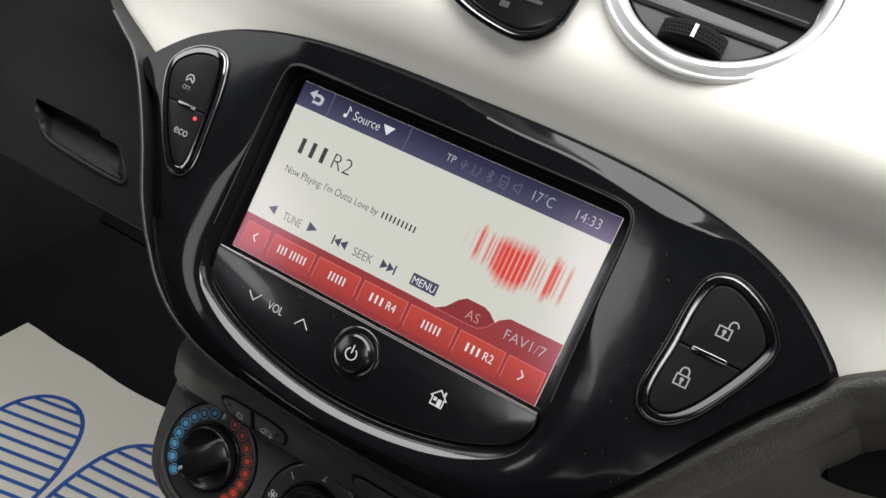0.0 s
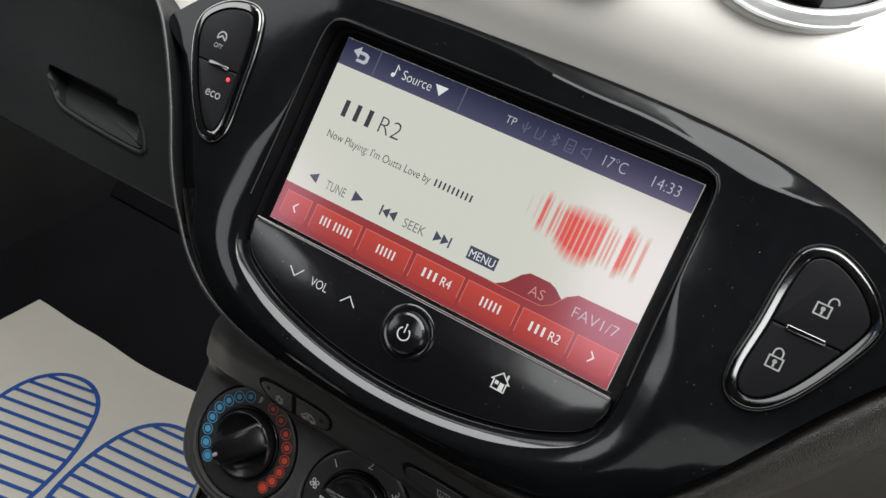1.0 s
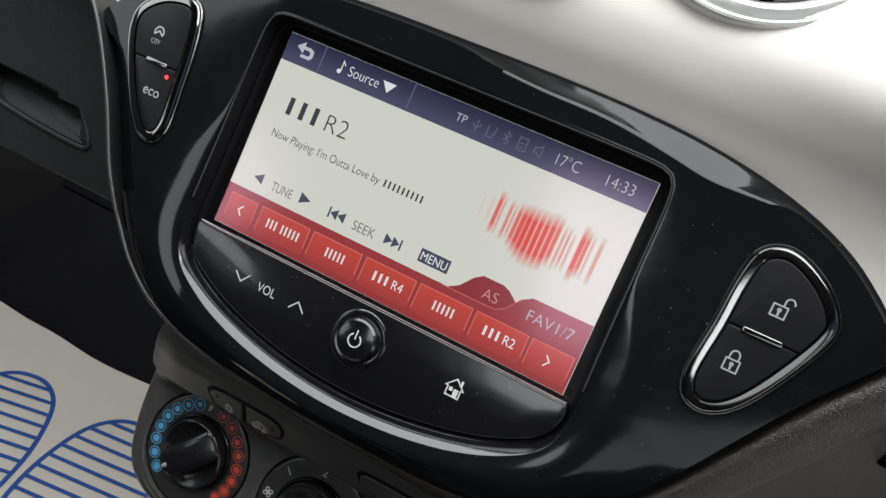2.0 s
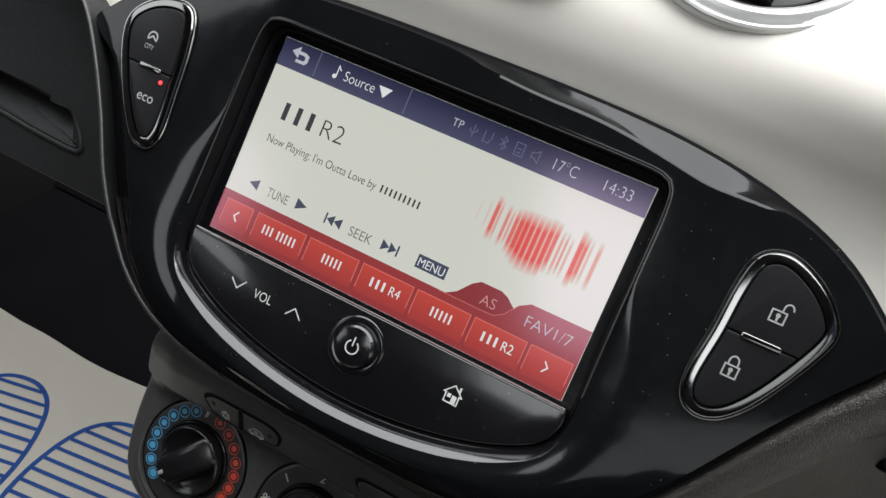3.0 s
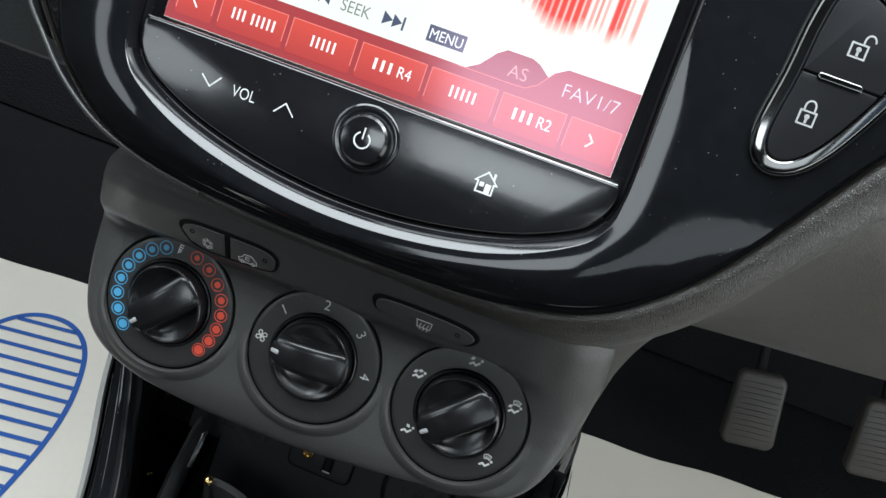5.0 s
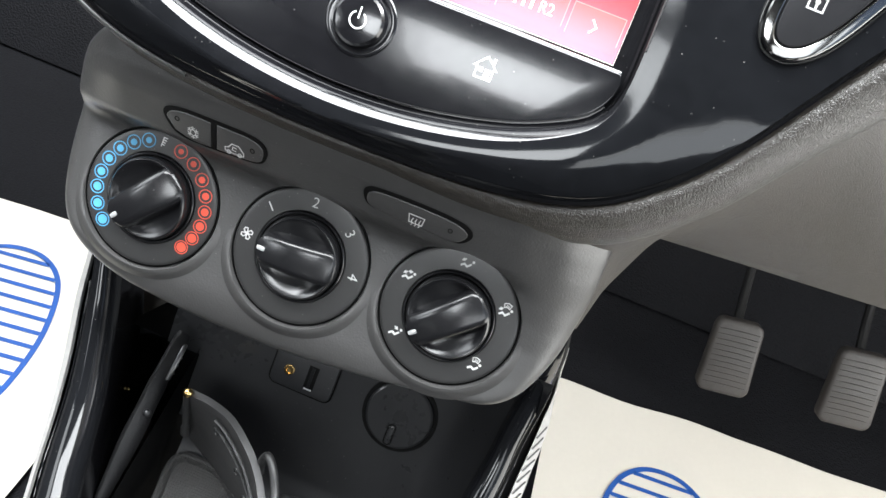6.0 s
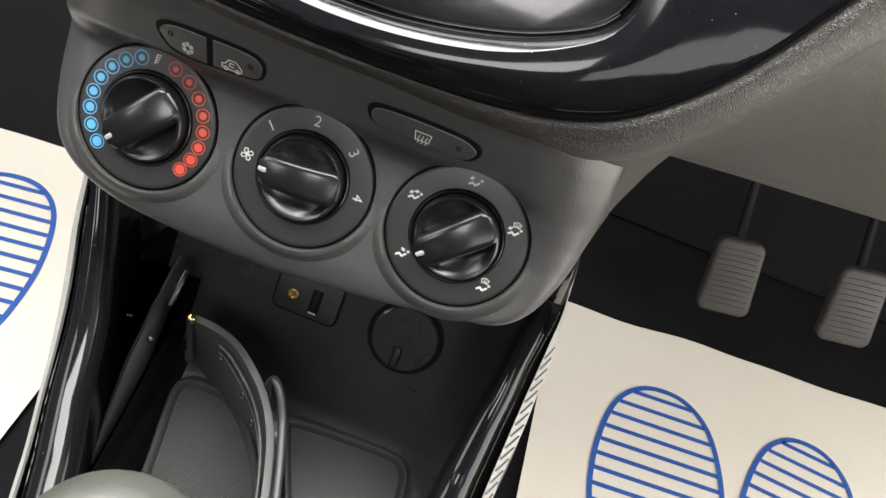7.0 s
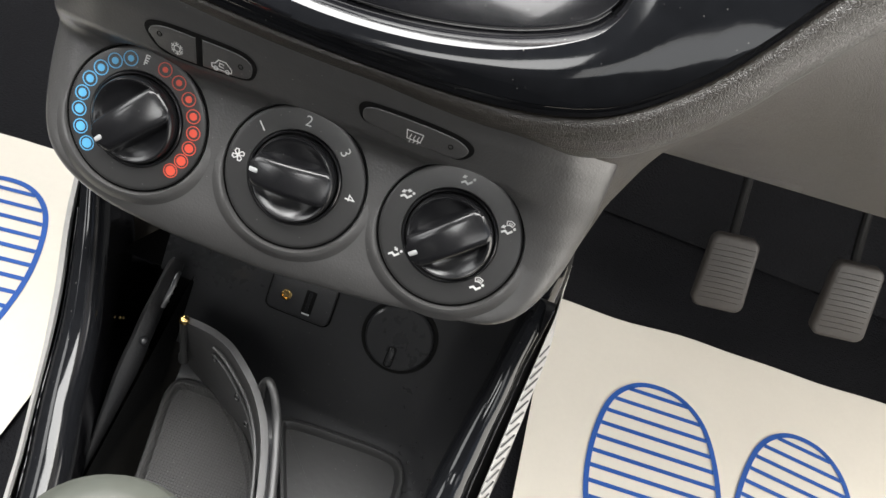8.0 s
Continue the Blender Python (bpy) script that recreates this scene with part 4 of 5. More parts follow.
def wave_bars():
    """The red sound picture: slim upright bars whose ends melt into the page."""
    m, nt, p = nodes_of("display_wave")
    attr = nt.nodes.new("ShaderNodeAttribute")
    attr.attribute_name = "ink"
    mix = nt.nodes.new("ShaderNodeMix")
    mix.data_type = "RGBA"
    nt.links.new(attr.outputs["Fac"], mix.inputs["Factor"])
    mix.inputs[6].default_value, mix.inputs[7].default_value = (0.655, 0.645, 0.56, 1), (0.72, 0.035, 0.022, 1)
    nt.links.new(mix.outputs[2], p.inputs["Emission Color"])
    p.inputs["Emission Strength"].default_value = GLOW
    p.inputs["Base Color"].default_value = (0.012, 0.012, 0.014, 1)
    p.inputs["Roughness"].default_value = 0.16
    bars = [(22.0, 8.5, 5.0, 0.35, 0.15), (25.4, 9.0, 6.0, 0.5, 0.2), (28.0, 8.5, 8.5, 0.9, 0.85), (29.6, 8.0, 8.0, 0.5, 0.5), (32.6, 7.5, 8.0, 0.7, 0.7), (34.3, 7.5, 7.0, 0.5, 0.55),
            (36.2, 7.0, 8.5, 0.9, 0.85), (38.2, 6.5, 9.5, 1.0, 0.95), (40.2, 6.0, 10.5, 1.3, 1.0), (42.4, 5.5, 11.0, 1.5, 1.0), (44.7, 5.5, 11.0, 1.6, 1.0), (47.0, 5.5, 11.0, 1.5, 1.0),
            (49.3, 6.0, 11.0, 1.3, 1.0), (51.4, 7.0, 9.5, 1.0, 0.9), (53.8, 6.0, 8.5, 0.6, 0.6), (55.5, 6.5, 8.0, 0.5, 0.7), (57.3, 5.5, 7.5, 0.5, 0.5), (60.6, 6.8, 10.5, 1.5, 0.98), (62.4, 7.2, 9.0, 0.8, 0.9), (64.2, 7.0, 8.5, 0.5, 0.45), (67.2, 6.8, 9.0, 0.8, 0.6)]
    for u, v, half, w, strong in bars:
        w, edge_ink = min(w, 0.94), 0.55 if strong > 0.94 else 0.0
        bm = bmesh.new()
        ink = bm.verts.layers.float.new("ink")
        rows = []
        for k in range(13):
            f = -1 + 2 * k / 12
            row = []
            for s, share in ((-1.15, edge_ink), (-0.55, 1.0), (0.55, 1.0), (1.15, edge_ink)):
                q = bm.verts.new(((u + s * w) * MM, (S - 0.1) * MM, (v + f * half) * MM))
                q[ink] = strong * share * min(1.0, 1.9 * (1 - abs(f)) ** 0.9)
                row.append(q)
            rows.append(row)
        for a, b in zip(rows, rows[1:]):
            for i in range(3):
                bm.faces.new((a[i], a[i + 1], b[i + 1], b[i]))
        part("sound_bar", bm, m, screen)


wave_bars()


# ---- rocker keys on the fascia's wings ----
def rocker(outline, split, slope, marks, led=None, name="rocker_key"):
    """A chrome-rimmed pair of satin keys, split by a slim chrome bar."""
    key = part(name, slab(inset(outline, 1.2), -9.2, -4, 0.5), CAVITY, panel, "chrome-rimmed pair of black keys")
    rim = [[(u, d, v) for u, v in inset(outline, k)] for k, d in ((-1.7, -8.2), (-1.6, -9.3), (-1.2, -9.8), (-0.6, -10.0), (1.1, -10.25), (1.5, -10.1), (1.7, -9.4), (1.8, -8.6))]
    part("rim", loft(bmesh.new(), rim), CHROME, key, "chrome rim", 25)
    part("outer_rim", sweep([(u, -8.9, v) for u, v in inset(outline, -2.4)], 0.32, sides=6), DARK_CHROME, key, "fine outer line")
    inner_line = inset(outline, 2.0)
    for side in (1, -1):
        poly = []
        for (u, v) in resample(inner_line, 120):
            cut = split + side * 0.25
            vv = max(v, cut) if side > 0 else min(v, cut)
            if not poly or math.hypot(poly[-1][0] - u, poly[-1][1] - vv) > 0.15:
                poly.append((u, vv))
        keep = [q for q in poly if abs(q[1] - (split + side * 0.25)) > 0.01]
        flat = [q for q in poly if abs(q[1] - (split + side * 0.25)) <= 0.01]
        if keep and flat:
            k0 = next(i for i, q in enumerate(poly) if abs(q[1] - (split + side * 0.25)) > 0.01 and abs(poly[i - 1][1] - (split + side * 0.25)) <= 0.01)
            keep = [q for q in poly[k0:] + poly[:k0] if abs(q[1] - (split + side * 0.25)) > 0.01]
            ends = [(keep[-1][0], split + side * 0.25), (keep[0][0], split + side * 0.25)]
            part("key", slab(keep + ends, -10.2, -6, 0.5), SATIN, key)
    return key


left_line = spline([(-127, 33.6), (-118, 34.4), (-113.4, 30.5), (-110.6, 18), (-109.4, 4), (-108.4, -12), (-110.2, -18.6), (-114.2, -20.2), (-119.6, -17.6), (-129, -5.8), (-137, 8), (-140.8, 18), (-140.2, 24.6), (-134.5, 30.2)], 5)
right_line = spline([(120.5, 33.8), (127, 33.2), (135.5, 28.6), (141.8, 22), (143.2, 16), (138.5, 4), (131, -10), (124.4, -18), (118, -20.8), (112.8, -18.6), (111.0, -11), (112.6, 5), (113.4, 20), (115.4, 30)], 5)
rk = rocker(left_line, 7.6, 0, None)
part("divider", slab(round_rect(-128.0, 6.6, -116.6, 8.7, 0.9), -11.0, -8, 0.5), CHROME, rk, "slim chrome bar")
part("led", lathe([(0.85, -10.2), (0.7, -10.7), (0.01, -10.8)], (-114.9, 3.9), 12), LED, rk, "lit red indicator")
lettering("eco_word", "eco", -123.6, -5.4, 4.0, -10.3, GREY_PRINT, rk, width=8.4)
lettering("city_word", "CITY", -129.2, 14.2, 1.9, -10.3, GREY_PRINT, rk, width=4.6)
wheel_mark = [(-126.8 + 2.3 * math.cos(radians(a)), 19.0 + 2.3 * math.sin(radians(a))) for a in range(-30, 211, 16)]
part("wheel_mark", ribbons([wheel_mark, [(-128.6, 18.2), (-126.8, 19.6), (-125.0, 18.2)]], 0.6, -10.35), GREY_PRINT, rk)
rk = rocker(right_line, 6.9, 0, None)
part("divider", slab(round_rect(119.2, 5.8, 132.4, 8.0, 0.9), -11.0, -8, 0.5), CHROME, rk, "slim chrome bar")


def padlock(u, v, open_):
    lines = [[(u - 2.3, v - 2.6), (u + 2.3, v - 2.6), (u + 2.3, v + 1.2), (u - 2.3, v + 1.2), (u - 2.3, v - 2.6)]]
    du = 2.3 if open_ else 0.0
    hoop = [(u + du + 1.5 * math.cos(radians(a)), v + 2.6 + 1.7 * math.sin(radians(a))) for a in range(0, 181, 20)]
    hoop = ([] if open_ else [(u + 1.5, v + 1.2)]) + hoop + [(u + du - 1.5, v + 1.2)]
    bm = ribbons(lines + [hoop], 0.5, -10.35)
    return patches([circle(u, v - 0.3, 0.75, 10), rect(u - 0.35, v - 2.2, u + 0.35, v - 0.3)], -10.35, 0.12, bm)


part("unlock_mark", padlock(127.0, 17.2, True), GREY_PRINT, rk)
part("lock_mark", padlock(121.0, -4.6, False), GREY_PRINT, rk)
for ob in panel.children_recursive:
    if ob.name.split(".")[0] == "rocker_key" or ob.parent.name.split(".")[0] == "rocker_key":
        for q in ob.data.vertices:
            q.co.y += (wing(q.co.x / MM) - 2.9) * MM


# ---- climate control panel ----
climate = thing("climate_control_panel", "dark grey heater panel with three round dials", "heater controls")
CD = 32.2
C1, C2, C3 = (-58.2, -140.2), (0.6, -139.2), (58.0, -138.3)
DIAL_R = 25.5
outline = spline([(0, -82), (60, -82), (90, -82), (99, -83.5), (101.4, -88), (101.8, -96), (102.5, -111.5), (101.7, -126.5), (99.4, -141.2), (93, -156), (83, -164.6), (67.4, -168.2), (44, -172.5), (18, -176), (1, -177.8), (-17, -178.3), (-36, -178),
                  (-50, -176.8), (-64, -174.6), (-79, -168.5), (-91, -157), (-98, -141), (-100, -126), (-98.5, -112), (-94, -100), (-87, -90), (-76, -83), (-50, -82)], 6)
outline = resample(outline, 220)


def climate_depth(u, v):
    """The panel falls back from the fascia over the sloping key shelf to the dials; its sides and foot roll away."""
    d = float(np.interp(v, (-178, -121, -118, -115.5, -113, -101, -95, -88, -80), (CD - 2.6, CD - 2.6, CD - 4.2, 22.0, 16.4, 6.8, 3.6, 2.4, 2.0)))
    soft = float(np.interp(v, (-178, -152, -140, -130, -120, -110, -100, -92, -86, -80), (CD - 2.6, CD - 2.6, CD - 3.6, CD - 6.6, 20.4, 13.4, 7.6, 4.2, 2.6, 2.0)))
    k = min(1.0, max(0.0, (u - 62.0) / 22.0))
    d += (soft - d) * k * k * (3 - 2 * k)
    side = min(1.0, max(0.0, (abs(u) - 70.0) / 30.0))
    side = side * side * (3 - 2 * side)
    d += (CD - 2.6 - d) * (0.46 if u > 0 else 0.5) * side
    return d + 9.0 * max(0.0, (u - 84) / 18.0) ** 2 + 16.0 * max(0.0, (-u - 84.0) / 19.0) ** 2 + 4.0 * max(0.0, (-162.0 - v) / 15.0) ** 2


loops = []
centre = (0.0, -130.0)
scaled = lambda k: [(centre[0] + (u - centre[0]) * k, centre[1] + (v - centre[1]) * k) for u, v in outline]
for k, back in ((1.0, 34.0), (1.0, 6.0), (0.997, 3.4), (0.988, 1.4), (0.972, 0.4), (0.955, 0.0)):
    loops.append([(u, climate_depth(u, v) + back, v) for u, v in scaled(k)])
bm = loft(bmesh.new(), loops)
# the face between the rim and the three dial wells
edge = scaled(0.955)
wells = [circle(*c, DIAL_R + 0.7, 96) for c in (C1, C2, C3)]
flat = [Vector(q) for loop in (edge, *wells) for q in loop]
sides, start = [], 0
for loop in (edge, *wells):
    sides += [(start + i, start + (i + 1) % len(loop)) for i in range(len(loop))]
    start += len(loop)
room = inset(edge, 1.0)
for u in np.arange(-100, 101, 2.5):
    for v in np.arange(-176, -84, 1.5):
        if inside(room, u, v) and all(math.hypot(u - c[0], v - c[1]) > DIAL_R + 1.5 for c in (C1, C2, C3)):
            flat.append(Vector((float(u), float(v))))
got = geometry.delaunay_2d_cdt(flat, sides, [], 1, 1e-4)
made = [bm.verts.new((q.x * MM, climate_depth(q.x, q.y) * MM, q.y * MM)) for q in got[0]]
for tri in got[2]:
    q = sum((got[0][i] for i in tri), Vector((0, 0))) / len(tri)
    if inside(edge, q.x, q.y) and all(math.hypot(q.x - c[0], q.y - c[1]) > DIAL_R + 0.68 for c in (C1, C2, C3)):
        bm.faces.new([made[i] for i in tri])
for q in [q for q in bm.verts if not q.link_faces]:
    bm.verts.remove(q)
bmesh.ops.remove_doubles(bm, verts=bm.verts, dist=2e-5)
part("panel_body", bm, CLIMATE, climate, "dark grey moulded body", 50)


def dial(u, v, r, pointer):
    """A dial plate in a grooved surround, with a knob whose grip ridge stands between two scoops."""
    d = CD
    # the panel swells into a crescent under the dial, and lies level with it above
    swell = lambda t: (lambda f: f * f * (3 - 2 * f))(min(1.0, max(0.0, (0.25 - math.sin(t)) / 1.0)))
    turn_ = [k * math.tau / 96 for k in range(96)]
    ring = lambda rr, deep: [(u + rr * math.cos(t), deep(u + rr * math.cos(t), v + rr * math.sin(t)), v + rr * math.sin(t)) for t in turn_]
    well = [ring(r + 0.72, lambda a, b: climate_depth(a, b) + 0.02), ring(r + 0.5, lambda a, b: climate_depth(a, b) + 0.1), ring(r + 0.38, lambda a, b: climate_depth(a, b) + 0.5), ring(r + 0.3, lambda a, b: d + 0.5)]
    part("dial_well", loft(bmesh.new(), well), CLIMATE, climate, "wall of the dial's well", 50)
    loops = []
    for rr, h, wide in ((r + 0.55, -0.2, 0.0), (r + 0.62, 0.75, 0.0), (r + 0.95, 1.0, 0.0), (r + 1.6, 0.95, 0.3), (r + 2.3, 0.7, 0.8), (r + 2.9, 0.38, 1.2), (r + 3.5, 0.12, 1.6), (r + 4.1, -0.1, 1.8)):
        loop = []
        for t in turn_:
            a, b = u + (rr + wide * swell(t)) * math.cos(t), v + (rr + wide * swell(t)) * math.sin(t)
            loop.append((a, climate_depth(a, b) + 0.3 - h * 2.1 * swell(t), b))
        loops.append(loop)
    part("dial_surround", loft(bmesh.new(), loops), CLIMATE, climate, "moulded crescent under a dial", 60)
    part("dial_groove", lathe([(r + 0.1, d - 2.62), (r - 0.7, d - 2.62)], (u, v), 72), CAVITY, climate)
    plate = part("dial", lathe([(r - 0.45, d + 1.0), (r - 0.45, d - 2.6), (r - 0.7, d - 3.0), (r - 1.2, d - 3.2), (r - 2.0, d - 3.3), (17.0, d - 3.3), (16.6, d - 2.6), (15.4, d + 1.0)], (u, v), 72), DIALFACE, climate, "round dial plate", 30)
    part("knob_collar", lathe([(16.6, d - 2.0), (16.5, d - 3.9), (16.2, d - 4.2), (15.8, d - 4.0), (15.6, d - 3.0), (15.5, d)], (u, v), 64), KNOB, plate, "polished black collar", 30)
    a = radians(pointer)
    c, s = math.cos(a), math.sin(a)
    put = lambda x, y, z: (u + c * x - s * y, d - z, v + s * x + c * y)
    # knob: a cup with a rounded rim, crossed by a grip ridge; its floor dips to each side
    n = 96
    rim_h = lambda x: 7.6 - 0.10 * x
    loops = []
    for rr, kind in ((15.2, "wall0"), (15.1, "wall1"), (14.8, "rim0"), (14.2, "rim1"), (13.5, "rim2"), (12.6, "in1"), (11.0, "in2"), (8.5, "in3"), (5.0, "in4"), (0.8, "in5")):
        loop = []
        for k in range(n):
            t = k * math.tau / n
            x, y = rr * math.cos(t), rr * math.sin(t)
            top_ = rim_h(x)
            h = {"wall0": 0.0, "wall1": top_ - 1.6, "rim0": top_ - 0.5, "rim1": top_, "rim2": top_ - 0.25}.get(kind)
            if h is None:
                away = min(1.0, max(0.0, (math.hypot(x * 0.75, y) - 3.0) / 10.0))
                h = 3.6 + (top_ - 4.2) * away ** 1.8
            loop.append(put(x, y, h))
        loops.append(loop)
    bm = bmesh.new()
    loft(bm, loops, cap1=True)
    part("knob", bm, KNOB, plate, "polished black rotary knob", 40)
    # the ridge rises from the far rim, widest in its middle, and ends flush at the pointer
    tall = lambda f: 7.2 + 4.0 * math.sin(math.pi * min(1.0, 0.12 + 0.80 * f)) ** 0.8
    bm = bmesh.new()
    loops = []
    for x in np.linspace(-14.6, 14.7, 21):
        room = math.sqrt(max(0.4, 14.9 ** 2 - x * x))
        f = (x + 14.6) / 29.3
        h, wide = tall(f), 6.3 - 1.0 * f
        sec = []
        for y, z in ((-wide - 1.6, 2.5), (-wide - 1.0, h - 4.4), (-wide - 0.5, h - 2.2), (-wide + 0.2, h - 0.9), (-wide + 1.3, h - 0.25), (-wide + 2.6, h), (wide - 2.6, h), (wide - 1.3, h - 0.25), (wide - 0.2, h - 0.9), (wide + 0.5, h - 2.2), (wide + 1.0, h - 4.4), (wide + 1.6, 2.5)):
            sec.append(put(x, max(-room, min(room, y)), max(2.0, z)))
        loops.append(sec)
    loft(bm, loops, cap0=True, cap1=True)
    part("grip", bm, KNOB, plate, "raised grip ridge", 60)
    bm = bmesh.new()
    loops = []
    for x, w in ((11.4, 0.6), (11.8, 0.8), (12.8, 0.85), (13.9, 0.8), (14.6, 0.7)):
        z = tall((x + 14.6) / 29.3) + 0.2
        loops.append([put(x, y, zz) for y, zz in ((-w, z - 2.4), (-w, z - 0.2), (-w + 0.3, z), (w - 0.3, z), (w, z - 0.2), (w, z - 2.4))])
    loft(bm, loops, cap0=True, cap1=True)
    part("pointer", bm, GREY_PRINT, plate, "pale pointer mark")
    return plate


d1 = dial(*C1, DIAL_R, 227)
d2 = dial(*C2, DIAL_R, 184)
d3 = dial(*C3, DIAL_R, 223)
F = CD - 3.45
blue = [224, 207, 190, 174, 158, 142, 126, 110]
red = [75, 57.5, 40, 23.5, 7.5, -8, -23, -38]
for n, a in enumerate(blue):
    q = (C1[0] + 20.8 * math.cos(radians(a)), C1[1] + 20.8 * math.sin(radians(a)))
    part("blue_mark", ribbons([[*circle(*q, 2.5, 22), circle(*q, 2.5, 22)[0]]], 0.35, F, patches([circle(*q, 1.75 - 0.09 * n, 18)], F)), BLUE_DOT, d1)
for n, a in enumerate(red):
    q = (C1[0] + 20.8 * math.cos(radians(a)), C1[1] + 20.8 * math.sin(radians(a)))
    part("red_mark", ribbons([[*circle(*q, 2.4, 22), circle(*q, 2.4, 22)[0]]], 0.3, F, patches([circle(*q, 1.0 + 0.11 * n, 18)], F)), RED_DOT, d1)
part("heat_mark", ribbons([[(a - 1.8, b - 0.5) for a, b in q] for q in ([(-58.4, -117.0), (-58.6, -120.6)], [(-58.4, -117.1), (-57.0, -117.2)], [(-58.5, -118.0), (-57.1, -118.1)], [(-58.55, -118.9), (-57.3, -119.0)], [(-58.6, -119.7), (-57.5, -119.8)])], 0.36, F), PRINT, d1)
for word, a in (("1", 138), ("2", 93), ("3", 46), ("4", 2)):
    q = (C2[0] + 20.7 * math.cos(radians(a)), C2[1] + 20.7 * math.sin(radians(a)))
    t = {"1": 42, "2": 2, "3": -45, "4": -88}[word]
    off = Vector((-1.0, -1.9))
    c, s = math.cos(radians(t)), math.sin(radians(t))
    lettering("dial_number", word, q[0] + c * off[0] - s * off[1], q[1] + s * off[0] + c * off[1], 3.7, F - 0.05, PRINT, d2, turn=t, slim=0.006)
fan = []
for k in range(4):
    a = radians(20 + 90 * k)
    blade = [(0.25, 0.0), (0.7, 0.75), (1.6, 1.0), (2.2, 0.35), (1.9, -0.45), (1.0, -0.35), (0.25, 0.0)]
    fan.append([(-20.4 + x * math.cos(a) - y * math.sin(a), -138.6 + x * math.sin(a) + y * math.cos(a)) for x, y in blade])
part("fan_mark", ribbons(fan, 0.34, F), PRINT, d2)


def seated_mark(u, v, arrows, screen_mark, parent, turn=0.0):
    """A small reclined seat sign with its arrows."""
    c, s = math.cos(radians(turn)), math.sin(radians(turn))
    put = lambda line: [(u + 0.82 * (c * x - s * y), v + 0.82 * (s * x + c * y)) for x, y in line]
    bm = ribbons([put([(-2.6, -1.6), (-1.2, -0.5), (0.2, -1.3), (1.8, 0.3)])], 0.68, F)
    patches([put(circle(2.3, 1.4, 0.62, 10))], F, 0.12, bm)
    for x, y, a in arrows:
        t = radians(a)
        e = [(x - 1.1 * math.cos(t), y - 1.1 * math.sin(t)), (x, y)]
        ribbons([put(e)], 0.5, F, bm)
        h = [(x + 1.1 * math.cos(t), y + 1.1 * math.sin(t)), (x + 0.95 * math.cos(t + 2.0), y + 0.95 * math.sin(t + 2.0)), (x + 0.95 * math.cos(t - 2.0), y + 0.95 * math.sin(t - 2.0))]
        patches([put(h)], F, 0.12, bm)
    if screen_mark:
        fan_ = [(-1.2, 1.9), (-1.7, 3.6), (0, 4.2), (1.7, 3.6), (1.2, 1.9), (0, 2.3), (-1.2, 1.9)]
        ribbons([put(fan_)], 0.3, F, bm)
        ribbons([put([(x, 2.3), (x + 0.2, 3.4)]) for x in (-0.6, 0, 0.6)], 0.22, F, bm)
    return part("airflow_mark", bm, PRINT, parent)


for a, arrows, win in ((156, ((-1.9, 0.9, 215), (0.4, 1.9, 10)), False), (92, ((-2.0, 1.2, 215),), False), (27, ((-2.4, 0.9, 215),), True), (-42, (), True), (219, ((0.0, 1.6, -35),), False)):
    seated_mark(C3[0] + 20.2 * math.cos(radians(a)), C3[1] + 20.2 * math.sin(radians(a)), arrows, win, d3)


def push_key(poly, well, front, label):
    """A push key on a near-black plate that paints the shaded gap round it."""
    part("key_well", slab(inset(well, lambda u, v: 0.25 - 0.35 * min(1.0, max(0.0, (v + 110) / 6.0))), front - 0.1, front + 9, 0.2), CAVITY, climate)
    return part("push_key", slab(poly, front - 0.4, front + 7, 0.7), CLIMATE, climate, label)


KF = 13.0
slide = lambda p, k: [(a + 1.0, -101.7 + (b + 101.4) * 0.84) for a, b in p] if k == "a" else [(a - 0.2, -101.3 + (b + 100.6) * 0.82) for a, b in p]
w1 = spline([(-56.2, -107), (-54.8, -103.4), (-49, -101.6), (-37, -101.2), (-24.5, -101.4), (-19.4, -103.6), (-18.2, -108), (-21, -112.6), (-32, -114.0), (-46, -114.6), (-52.6, -112.8)], 5)
k1 = spline([(-55.2, -107.2), (-53.6, -104.6), (-48.6, -103.0), (-38.6, -102.8)], 5, closed=False) + spline([(-38.6, -113.6), (-46, -113.8), (-52, -112)], 5, closed=False)
k2 = spline([(-36.6, -113.4), (-32, -113.2), (-21.6, -112.0), (-19.4, -108.0), (-20.4, -104.6), (-25, -102.8), (-36.6, -102.6)], 5, closed=False)
ka = push_key(slide(k1, "a"), slide(w1, "a"), KF, "air conditioning key with a white snowflake")
kb = part("push_key", slab(slide(k2, "a"), KF - 0.4, KF + 7, 0.7), CLIMATE, climate, "recirculation key with a white car sign")
KP = KF - 0.55
flake = []
for k in range(6):
    a = radians(60 * k + 30)
    c, s = math.cos(a), math.sin(a)
    flake += [[(-44.2 + 0.9 * c, -109.1 + 1.1 * s), (-44.2 + 2.2 * c, -109.1 + 2.2 * s)], [(-44.2 + 1.8 * c - 0.75 * s, -109.1 + 1.8 * s + 0.75 * c), (-44.2 + 1.4 * c, -109.1 + 1.4 * s), (-44.2 + 1.8 * c + 0.75 * s, -109.1 + 1.8 * s - 0.75 * c)]]
hexa = circle(-44.2, -109.1, 1.1, 6)
part("snowflake_mark", ribbons(flake + [[*hexa, hexa[0]]], 0.26, KP), PRINT, ka)
car = [(-33.2, -110.4), (-33.4, -108.9), (-31.8, -108.4), (-30.4, -106.6), (-27.2, -106.6), (-25.4, -108.4), (-24.8, -109.0), (-24.9, -110.4), (-26.0, -110.6), (-32.2, -110.5), (-33.2, -110.4)]
